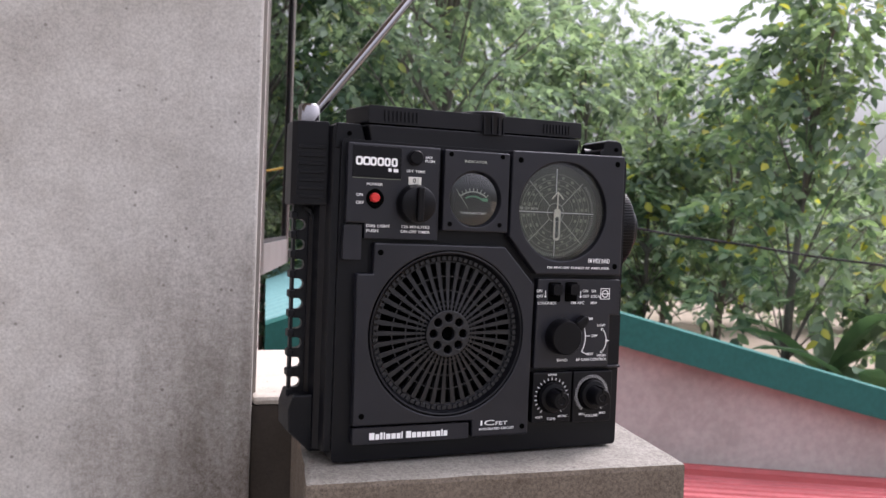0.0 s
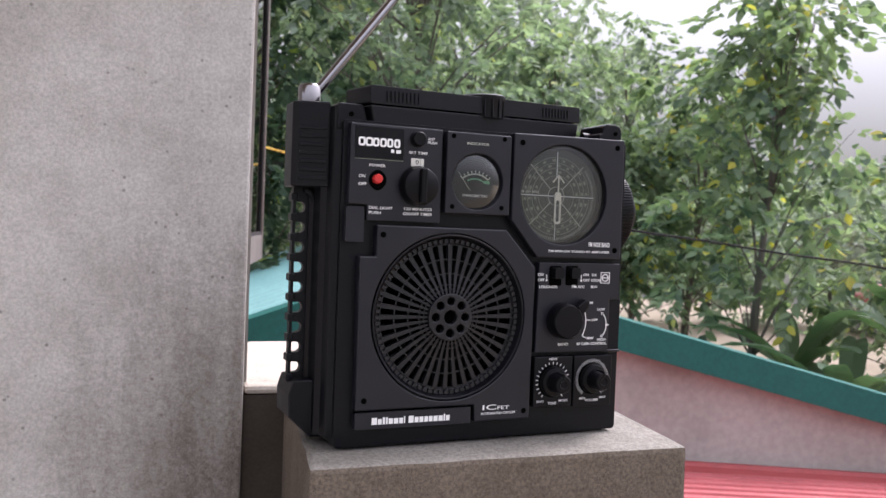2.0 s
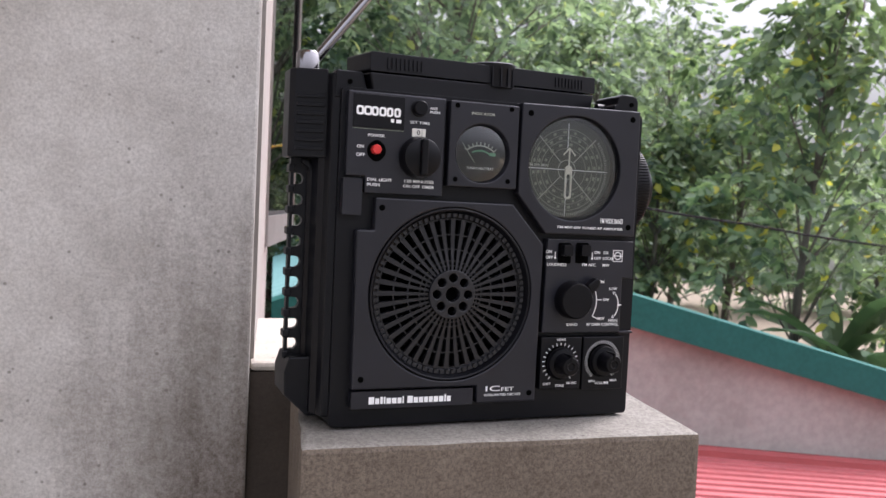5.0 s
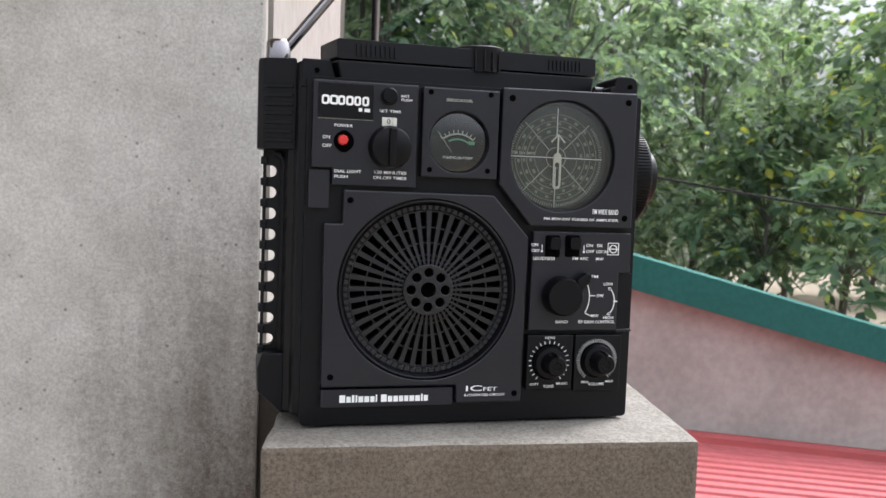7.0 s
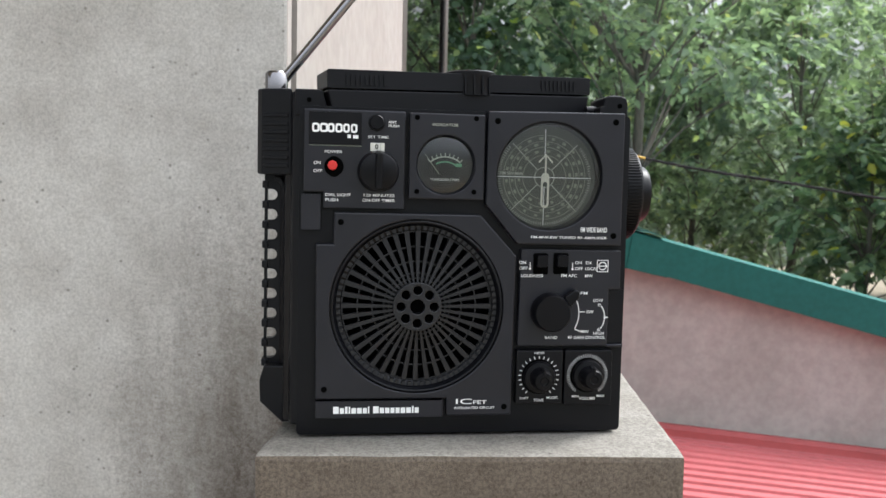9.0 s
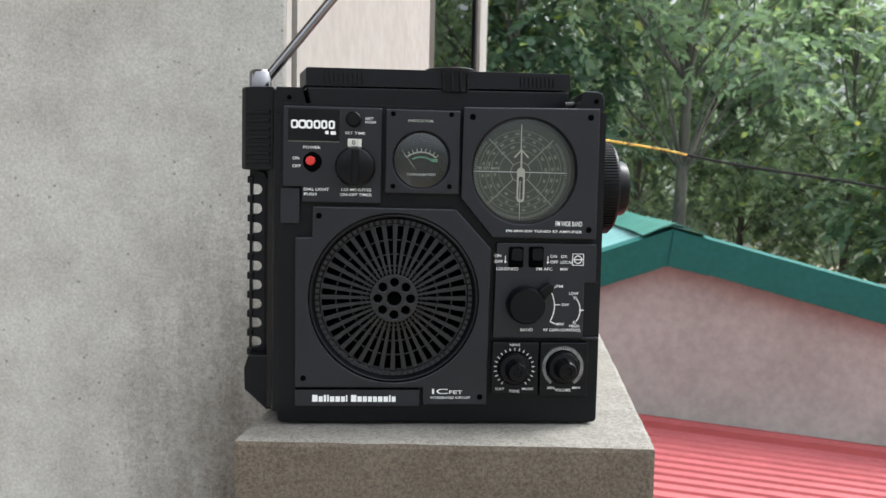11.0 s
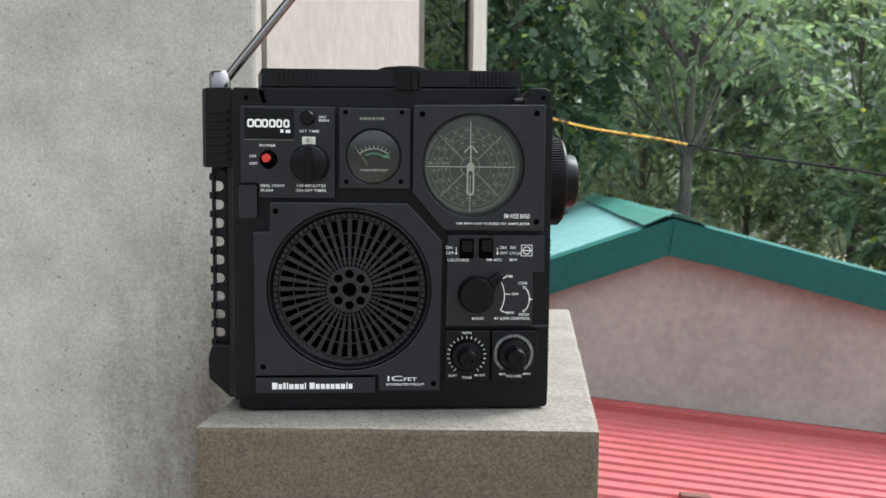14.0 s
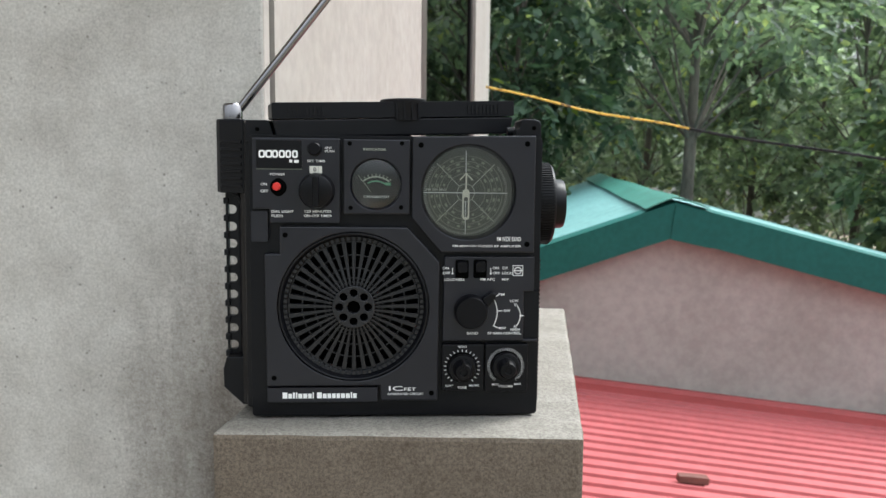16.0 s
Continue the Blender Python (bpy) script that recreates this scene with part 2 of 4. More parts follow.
def plate(outline, y0, y1, holes=(), bm=None):
    """A plate in the x-z plane from y0 (front) to y1, with holes through it."""
    bm = bm or bmesh.new()
    for y, last in ((y0, False), (y1, True)):
        edges = []
        loops = []
        for loop in (outline, *holes):
            vs = [bm.verts.new((x, y, z)) for x, z in loop]
            edges += [bm.edges.new((vs[i], vs[i - 1])) for i in range(len(vs))]
            loops.append(vs)
        bmesh.ops.triangle_fill(bm, use_beauty=True, edges=edges)
        if not last:
            front = loops
    for a, b in zip(front, loops):
        for i in range(len(a)):
            bm.faces.new((a[i - 1], a[i], b[i], b[i - 1]))
    return bm


def prism(outline, z0, z1, bm=None):
    """A plan outline (x, y) carried up from z0 to z1."""
    bm = bm or bmesh.new()
    lo = [bm.verts.new((x, y, z0)) for x, y in outline]
    hi = [bm.verts.new((x, y, z1)) for x, y in outline]
    bm.faces.new(lo[::-1])
    bm.faces.new(hi)
    for i in range(len(lo)):
        bm.faces.new((lo[i - 1], lo[i], hi[i], hi[i - 1]))
    return bm


def lathe(profile, cx, cz, n=40, bm=None, axis="y"):
    """A turned body: profile of (radius, y) round an axis along y through (cx, cz); axis 'x' turns it to point along x."""
    bm = bm or bmesh.new()
    rings = []
    for r, y in profile:
        if r < 1e-6:
            p = (cx, y, cz) if axis == "y" else (y, cx, cz)
            rings.append([bm.verts.new(p)])
            continue
        ring = []
        for i in range(n):
            a = 2 * math.pi * i / n
            c, s = r * math.cos(a), r * math.sin(a)
            ring.append(bm.verts.new((cx + c, y, cz + s) if axis == "y" else (y, cx + c, cz + s)))
        rings.append(ring)
    for a, b in zip(rings, rings[1:]):
        for i in range(n):
            if len(a) == 1:
                bm.faces.new((a[0], b[i - 1], b[i]))
            elif len(b) == 1:
                bm.faces.new((a[i - 1], b[0], a[i]))
            else:
                bm.faces.new((a[i - 1], a[i], b[i], b[i - 1]))
    return bm


def tube(points, radii, n=8, bm=None):
    """A tapering tube along points."""
    bm = bm or bmesh.new()
    rings = []
    pts = [Vector(p) for p in points]
    for i, p in enumerate(pts):
        d = (pts[min(i + 1, len(pts) - 1)] - pts[max(i - 1, 0)]).normalized()
        u = d.orthogonal().normalized() if not rings else (u - d * u.dot(d)).normalized()
        w = d.cross(u)
        rings.append([bm.verts.new(p + radii[i] * (math.cos(2 * math.pi * k / n) * u + math.sin(2 * math.pi * k / n) * w)) for k in range(n)])
    for a, b in zip(rings, rings[1:]):
        for k in range(n):
            bm.faces.new((a[k - 1], a[k], b[k], b[k - 1]))
    bm.faces.new(rings[0][::-1])
    bm.faces.new(rings[-1])
    return bm


def lettering(words, x, z, high, parent, y=-0.0002, align="CENTER", wide=None, material=None, label=""):
    """Printed words with capitals of that height, centred on z, on a face that looks to -y."""
    cu = bpy.data.curves.new("lettering", "FONT")
    cu.body, cu.size, cu.align_x, cu.extrude = words, high / 0.70, align, 0.0001
    cu.resolution_u, cu.offset = 3, 0.004 * high
    tmp = bpy.data.objects.new("lettering", cu)
    scene.collection.objects.link(tmp)
    dg = bpy.context.evaluated_depsgraph_get()
    me = bpy.data.meshes.new_from_object(tmp.evaluated_get(dg))
    bpy.data.objects.remove(tmp)
    sx = 1.0
    if wide:
        xs = [v.co.x for v in me.vertices]
        sx = wide / (max(xs) - min(xs))
    me.transform(Matrix.Diagonal((sx, 1, 1, 1)))
    me.materials.clear()
    me.materials.append(material or M_INK)
    ob = new("lettering", me)
    ob.parent = parent
    ob.matrix_basis = pose(x, y, z - high / 2, 90, 0, 0)
    tagged(ob, label or "small white printed lettering")
    return ob


def strokes(name, lines, width, parent, material, y=-0.0002, label=""):
    """Printed lines: each a list of (x, z) points, drawn as a flat band of that width."""
    bm = bmesh.new()
    for pts in lines:
        closed = pts[0] == pts[-1]
        side = []
        for i, (px, pz) in enumerate(pts):
            ax, az = pts[i - 1] if i else (pts[-2] if closed else pts[0])
            bx, bz = pts[i + 1] if i + 1 < len(pts) else (pts[1] if closed else pts[-1])
            d = math.hypot(bx - ax, bz - az) or 1
            nx, nz = -(bz - az) / d * width / 2, (bx - ax) / d * width / 2
            side.append([bm.verts.new((px + s * nx, yy, pz + s * nz)) for s in (1, -1) for yy in (y, y + 0.0003)])
        for a, b in zip(side, side[1:]):
            bm.faces.new((a[0], b[0], b[2], a[2]))
            bm.faces.new((a[0], a[1], b[1], b[0]))
            bm.faces.new((a[2], b[2], b[3], a[3]))
    return part(name, bm, material, parent, label)


def arc(cx, cz, r, a0, a1, n=16):
    return [(cx + r * math.cos(radians(a0 + (a1 - a0) * i / n)), cz + r * math.sin(radians(a0 + (a1 - a0) * i / n))) for i in range(n + 1)]


# ---- the balcony: a building turned 6.7 degrees from the radio ----
BASE = pose(-0.0255, -0.0176, 0, 0, 0, -6.7)  # u along the front, v away, from the cap's near corner


def structure(name, bm, material, label, category, bevel=0.0, m=BASE):
    return tagged(part(name, bm, material, None, "", m, bevel), label, category, "", "structure")


def worn_block(x0, x1, y0, y1, z0, z1, step, amount, skew=None):
    """A cement block with slightly uneven, rounded edges; skew moves its plan's corners (near left, near right, far left, far right)."""
    bm = box(x0, x1, y0, y1, z0, z1)
    if skew:
        for v in bm.verts:
            dx, dy = skew[(v.co.x > (x0 + x1) / 2) + 2 * (v.co.y > (y0 + y1) / 2)]
            v.co += Vector((dx, dy, 0))
    bmesh.ops.bevel(bm, geom=bm.edges[:], offset=0.004, segments=2, affect="EDGES", profile=0.6)
    long_edges = [e for e in bm.edges if e.calc_length() > step * 2]
    bmesh.ops.subdivide_edges(bm, edges=long_edges, cuts=24, use_grid_fill=True)
    for v in bm.verts:
        k = noise.noise(v.co * 38) * amount + noise.noise(v.co * 140) * amount * 0.5
        v.co += Vector((k, noise.noise(v.co * 45 + Vector((3, 1, 7))) * amount, noise.noise(v.co * 31 + Vector((9, 4, 2))) * amount * 0.4))
    return bm


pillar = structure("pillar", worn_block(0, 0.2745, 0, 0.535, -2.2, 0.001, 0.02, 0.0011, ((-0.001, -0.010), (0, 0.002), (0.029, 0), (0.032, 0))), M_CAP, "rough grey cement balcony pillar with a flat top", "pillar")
# upward faces keep the paler cement, all others get the darker, coarser one
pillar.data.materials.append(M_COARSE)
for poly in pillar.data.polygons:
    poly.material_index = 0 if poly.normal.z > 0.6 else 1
structure("ledge", box(-0.0235, 0.10, 0.243, 0.525, -0.004, 0.0045), M_LEDGE, "pale cement ledge between wall and pillar", "ledge", 0.004)
wall_left = structure("wall_left", box(-3.2, -0.0242, 0.2365, 0.262, -2.2, 1.95), M_WALL, "grey cement rendered wall with a damp stain at its foot", "wall", 0.003)
wall_left.data.materials.append(M_CREAM)  # its end is painted like the side wall
for poly in wall_left.data.polygons:
    poly.material_index = 1 if poly.normal.x > 0.6 else 0
# dark face paints the deep shade between wall and pillar
structure("wall_under_ledge", box(-0.0237, 0.03, 0.2445, 0.52, -2.2, -0.0045), M_GAP_SHADE, "cement below the ledge, the gap's shade in its dark colour", "wall")

SIDE = BASE @ pose(0, 0, 0, 0, 0, 87.15)  # the side wall stands three degrees off square
# cream side wall with a window opening
W0, W1, WZ, WT = 1.413, 2.10, 0.02, 1.65
structure("wall_side", plate(rect(0.2622, -2.2, 4.535, 1.95), 0.033, 0.23, [rect(W0, WZ, W1, WT)]), M_CREAM,
          "cream painted side wall with a window opening", "wall", 0.0, SIDE)
structure("wall_room", plate(rect(0.55, -2.2, 4.5, 1.95), 1.6, 1.7), M_FLOOR, "dim inner wall of the room behind the window", "wall", 0.0, BASE @ pose(0, 0, 0, 0, 0, 90))
# added behind the camera: blocks low sky from the radio's reflections
structure("wall_back", box(-9, 9, -7.2, -7.0, -3.0, 1.35), M_RENDER, "unseen wall added behind the camera to darken reflections", "wall")
# added slab, out of view, cuts the light from overhead
structure("ceiling", box(-3.2, 0.42, -1.3, 4.6, 1.95, 2.07), M_LEDGE, "unseen cement slab added to shade the balcony", "ceiling")
structure("floor", box(-3.2, 0.0, -3.4, 0.24, -1.05, -0.95), M_FLOOR, "plain cement balcony floor", "floor")


def window_leaf():
    """Brown aluminium casement, standing open a little from the side wall; x runs from hinge to free edge."""
    w, z0, z1 = 0.674, 0.036, 1.62
    e = empty("window_leaf")
    e.matrix_basis = BASE @ pose(0.0380, 1.416, 0, 0, 0, 80.2)
    tagged(e, "open brown aluminium casement window with reflecting glass", "window", "", "structure")
    for nm, r in (("hinge_stile", rect(0, z0, 0.05, z1)), ("free_stile", rect(w - 0.052, z0, w, z1)),
                  ("bottom_rail", rect(0.05, z0, w - 0.052, z0 + 0.072)), ("top_rail", rect(0.05, z1 - 0.08, w - 0.052, z1))):
        part(nm, plate(r, 0.0, 0.026), M_RAIL if nm == "bottom_rail" else M_BROWN, e, bevel=0.002)
    part("glazing_bead", plate(rect(0.046, z0 + 0.066, w - 0.048, z1 - 0.075), 0.003, 0.008,
                               [rect(0.060, z0 + 0.082, w - 0.062, z1 - 0.09)]), M_RUBBER, e)
    part("pane", plate(rect(0.05, z0 + 0.072, w - 0.052, z1 - 0.08), 0.009, 0.013), M_PANE, e, "dark glass reflecting the trees")
    fr = empty("window_frame")
    fr.matrix_basis = SIDE
    tagged(fr, "fixed brown aluminium frame set in the side wall", "window frame", "", "structure")
    part("frame", plate(rect(W0, WZ, W1, WT), 0.068, 0.11, [rect(W0 + 0.04, WZ + 0.04, W1 - 0.04, WT - 0.04)]), M_BROWN, fr, bevel=0.002)


window_leaf()

# ---- neighbour's house: gable wall, teal sheet roof, red lean-to roof ----
HOUSE = pose(1.677, 3.936, 0, 0, 0, -9.8)
XL, XR, SL, SR, TOP, LONG = -1.02, 4.2, 0.358, 0.2534, -0.2137, 5.6


def slope_z(x):
    return TOP + (SL * x if x < 0 else -SR * x)


def house():
    e = empty("neighbour_house")
    e.matrix_basis = HOUSE
    tagged(e, "low house with teal sheet roof and weathered pinkish grey gable", "house")
    part("gable_wall", plate([(XL + 0.25, -3.2), (XR - 0.25, -3.2), (XR - 0.25, slope_z(XR - 0.25) + 0.1), (0, TOP + 0.1), (XL + 0.25, slope_z(XL + 0.25) + 0.1)], 0.06, 0.26), M_RENDER, e,
         "weathered pinkish grey rendered gable wall")
    for sgn, x1, nm in ((-1, XL, "roof_slope"), (1, XR, "roof_slope")):
        bm = bmesh.new()
        z0, z1 = TOP + 0.155, slope_z(x1) + 0.155
        # thin sheet with low ribs running down the slope
        nrib, lo = 24, []
        for i in range(nrib * 4 + 1):
            y = -0.02 + (LONG + 0.02) * i / (nrib * 4)
            k = (0.014 if i % 4 == 1 else 0.0) 
            lo.append((bm.verts.new((0, y, z0 + k)), bm.verts.new((x1, y, z1 + k)), bm.verts.new((0, y, z0 + k - 0.006)), bm.verts.new((x1, y, z1 + k - 0.006))))
        for a, b in zip(lo, lo[1:]):
            bm.faces.new((a[0], b[0], b[1], a[1]))
            bm.faces.new((a[2], a[3], b[3], b[2]))
        bm.faces.new((lo[0][0], lo[0][1], lo[0][3], lo[0][2]))
        part(nm, bm, M_TEAL, e, "teal painted ribbed roof sheet")
        # folded fascia along the verge
        f = bmesh.new()
        prof = [(-0.035, -0.1866), (-0.035, 0.006), (0.05, 0.020), (0.05, 0.014), (-0.029, -0.002), (-0.029, -0.1866)]
        ends = []
        for x in (0.0, x1):
            zz = slope_z(x) + 0.160
            ends.append([f.verts.new((x, y, zz + z)) for y, z in prof])
        for i in range(len(prof)):
            f.faces.new((ends[0][i - 1], ends[0][i], ends[1][i], ends[1][i - 1]))
        f.faces.new(ends[0]), f.faces.new(ends[1][::-1])
        part("fascia", f, M_GREEN, e, "dark green folded metal fascia")
    # lapped piece of fascia at the ridge
    part("fascia_lap", plate([(-0.022, TOP - 0.036), (0.20, slope_z(0.20) - 0.031), (0.20, slope_z(0.20) + 0.158), (0.004, TOP + 0.158)], -0.042, -0.0365), M_GREEN, e, "overlapping piece of green fascia")
    # ridge cap
    r = bmesh.new()
    rows = []
    for y in (-0.045, 0.3, 1.2, 2.4, 4, LONG):
        rows.append([r.verts.new((x, y, TOP + 0.185 - abs(x) * (SL if x < 0 else SR) + (0.012 if abs(x) < 0.1 else 0) + 0.006 * math.sin(y * 9))) for x in (-0.16, -0.05, 0.0, 0.05, 0.18)])
    for a, b in zip(rows, rows[1:]):
        for i in range(4):
            r.faces.new((a[i], a[i + 1], b[i + 1], b[i]))
    ob = part("ridge_cap", r, M_RIDGE, e, "worn green sheet ridge cap")
    so = ob.modifiers.new("thick", "SOLIDIFY")
    so.thickness = 0.006
    # far gable and eave walls
    part("side_wall", box(XR - 0.45, XR - 0.25, 0.26, LONG - 0.2, -3.2, slope_z(XR - 0.25) + 0.12), M_RENDER, e)
    part("side_wall", box(XL + 0.25, XL + 0.45, 0.26, LONG - 0.2, -3.2, slope_z(XL + 0.25) + 0.12), M_RENDER, e)
    part("rear_wall", plate([(XL + 0.25, -3.2), (XR - 0.25, -3.2), (XR - 0.25, slope_z(XR - 0.25) + 0.1), (0, TOP + 0.1), (XL + 0.25, slope_z(XL + 0.25) + 0.1)], LONG - 0.2, LONG), M_RENDER, e)


house()


def red_roof():
    """Lean-to of red sheet: ribs run along the gable, falling gently to the right."""
    e = empty("lean_to_roof")
    e.matrix_basis = HOUSE
    tagged(e, "faded red ribbed sheet metal lean-to roof", "roof")
    fall = 0.089
    bm = bmesh.new()
    rows = []
    pitch, n = 0.105, 32
    prof = []
    for i in range(n):
        y = -0.02 - i * pitch
        prof += [(y, 0), (y - pitch * 0.66, 0), (y - pitch * 0.71, 0.013), (y - pitch * 0.84, 0.013), (y - pitch * 0.89, 0)]
    xs = [-0.98 + 0.58 * i for i in range(10)]
    for x in xs:
        rows.append([bm.verts.new((x, y, -1.156 - fall * x + k + 0.004 * noise.noise((x * 1.3, y * 1.7, 2)))) for y, k in prof])
    for a, b in zip(rows, rows[1:]):
        for i in range(len(prof) - 1):
            bm.faces.new((a[i], a[i + 1], b[i + 1], b[i]))
    ob = part("ribbed_sheet", bm, M_RED, e)
    so = ob.modifiers.new("thick", "SOLIDIFY")
    so.thickness = 0.004
    so.offset = -1
    f = bmesh.new()
    ends = []
    for x in (xs[0], xs[-1]):
        z = -1.131 - fall * x
        ends.append([f.verts.new((x, y, z + k)) for y, k in ((0.055, 0.02), (0.02, 0.02), (0.0, 0.0), (-0.09, -0.012), (-0.09, -0.018), (0.0, -0.02), (0.055, -0.02))])
    for i in range(7):
        f.faces.new((ends[0][i - 1], ends[0][i], ends[1][i], ends[1][i - 1]))
    part("flashing", f, M_RED_SHADED, e, "red folded flashing against the wall")
    part("support_beam", box(xs[0], xs[-1], -3.3, -3.2, -1.85, -1.6), M_BROWN, e)
    b = worn_block(-0.062, 0.062, -0.024, 0.024, 0, 0.030, 0.5, 0.002)
    brick = part("brick_piece", b, M_BRICK)
    brick.matrix_basis = pose(1.362, 2.658, -1.137, 0, 4, -6)
    tagged(brick, "small brown broken brick lying on the red roof", "brick")


red_roof()

# ---- ground: falls under the houses, rises behind to a wooded slope ----


def ground_z(x, y):
    r = math.hypot(x, y)
    s = min(1, max(0, (r - 5.5) / 5.0))
    s = s * s * (3 - 2 * s)
    far = max(0, r - 30)
    return -3.5 + 1.75 * s + far * 0.05 + 0.12 * noise.noise((x * 0.25, y * 0.25, 0))


def ground():
    bm = bmesh.new()
    radii = [0, 2, 4, 5, 6, 7, 8, 9, 10, 12, 14, 17, 21, 27, 35, 50, 80, 150, 400, 1500]
    rings = [[bm.verts.new((0, 0, ground_z(0, 0)))]]
    for r in radii[1:]:
        rings.append([bm.verts.new((r * math.cos(a), r * math.sin(a), ground_z(r * math.cos(a), r * math.sin(a)) if r < 100 else 2.5)) for a in (2 * math.pi * i / 72 for i in range(72))])
    for i in range(72):
        bm.faces.new((rings[0][0], rings[1][i - 1], rings[1][i]))
    for a, b in zip(rings[1:], rings[2:]):
        for i in range(72):
            bm.faces.new((a[i - 1], b[i - 1], b[i], a[i]))
    structure("ground", bm, M_SOIL, "bare brown soil with sparse green growth", "ground", 0, Matrix())


ground()


# ---- trees ----
M_LEAF_DARK = leafy("dark_glossy_leaves", (0.034, 0.060, 0.046), (0.096, 0.150, 0.098), (0.24, 0.30, 0.07), 0.03)
M_LEAF_MID = leafy("mid_green_leaves", (0.090, 0.124, 0.104), (0.245, 0.305, 0.235), (0.38, 0.40, 0.18), 0.03, 0.48)
M_LEAF_LIGHT = leafy("light_green_leaves", (0.072, 0.112, 0.086), (0.225, 0.292, 0.185), (0.46, 0.42, 0.09), 0.035, 0.42)
# distance haze is mixed into these two leaf colours, paler and greyer
M_LEAF_HAZY = leafy("haze_tinted_leaves", (0.19, 0.235, 0.210), (0.34, 0.395, 0.345), (0.34, 0.37, 0.25), 0.03, 0.4)
M_LEAF_FAR = leafy("far_haze_tinted_leaves", (0.25, 0.29, 0.27), (0.38, 0.42, 0.39), (0.38, 0.41, 0.34), 0.03)
M_BANANA = leafy("banana_leaves", (0.055, 0.095, 0.055), (0.105, 0.165, 0.095), (0.16, 0.18, 0.04), 0.05)
M_BARK = bark("grey_brown_bark", (0.115, 0.10, 0.085))
rng = np.random.default_rng(7)


def unit(a):
    return a / np.maximum(np.linalg.norm(a, axis=1, keepdims=True), 1e-9)


def leaves_mesh(name, pos, along, size, wide):
    """One folded, pointed oval leaf at each place; along is its direction."""
    n = len(pos)
    side = unit(np.cross(along, unit(rng.normal(size=(n, 3)) * 0.55 + np.array([0, 0, 1.0]))))
    up = np.cross(side, along)
    s = size[:, None]
    v = np.empty((n, 6, 3))
    v[:, 0] = pos
    v[:, 1] = pos + along * s * 0.32 + side * s * wide + up * s * 0.05
    v[:, 2] = pos + along * s * 0.70 + side * s * wide * 0.78 + up * s * 0.02
    v[:, 3] = pos + along * s - up * s * 0.10
    v[:, 4] = pos + along * s * 0.70 - side * s * wide * 0.78 + up * s * 0.02
    v[:, 5] = pos + along * s * 0.32 - side * s * wide + up * s * 0.05
    base = np.arange(n)[:, None] * 6
    tri = np.concatenate([base + np.array(q) for q in ((0, 1, 2), (0, 2, 3), (0, 3, 4), (0, 4, 5))], axis=0)
    me = bpy.data.meshes.new(name)
    me.vertices.add(n * 6)
    me.vertices.foreach_set("co", v.reshape(-1))
    me.loops.add(len(tri) * 3)
    me.loops.foreach_set("vertex_index", tri.reshape(-1).astype(np.int32))
    me.polygons.add(len(tri))
    me.polygons.foreach_set("loop_start", np.arange(0, len(tri) * 3, 3, dtype=np.int32))
    me.update(calc_edges=True)
    return me


def crown_mesh(centres, radii, sprays, leaf, leaflets=9, spray=0.34, wide=0.24):
    """Feathery sprays of leaflets hanging from the outside of each clump."""
    pos, along, size = [], [], []
    for c, r in zip(centres, radii):
        k = max(6, int(sprays * (r / 0.6) ** 2))
        d = unit(rng.normal(size=(k, 3)))
        rad = r * rng.uniform(0.25, 1.0, (k, 1)) ** 0.6
        p = np.array(c) + d * rad * np.array([1, 1, 0.72])
        way = unit(d * np.array([1, 1, 0.35]) + rng.normal(size=(k, 3)) * 0.45 + np.array([0, 0, -0.25]))
        ln = spray * rng.uniform(0.6, 1.25, (k, 1))
        out = unit(np.cross(way, np.array([0, 0, 1.0]) + rng.normal(size=(k, 3)) * 0.2))
        for j in range(leaflets):
            f = (j + 0.6) / leaflets
            q = p + way * ln * f + np.array([0, 0, -1.0]) * ln * f * f * 0.35
            sg = 1 if j % 2 else -1
            a = way * 0.75 + out * sg * (0.75 if j < leaflets - 1 else 0.1) + np.array([0, 0, -0.22]) + rng.normal(size=(k, 3)) * 0.16
            pos.append(q), along.append(unit(a)), size.append(leaf * rng.uniform(0.7, 1.25, k))
    return leaves_mesh("crown", np.concatenate(pos), np.concatenate(along), np.concatenate(size), wide)


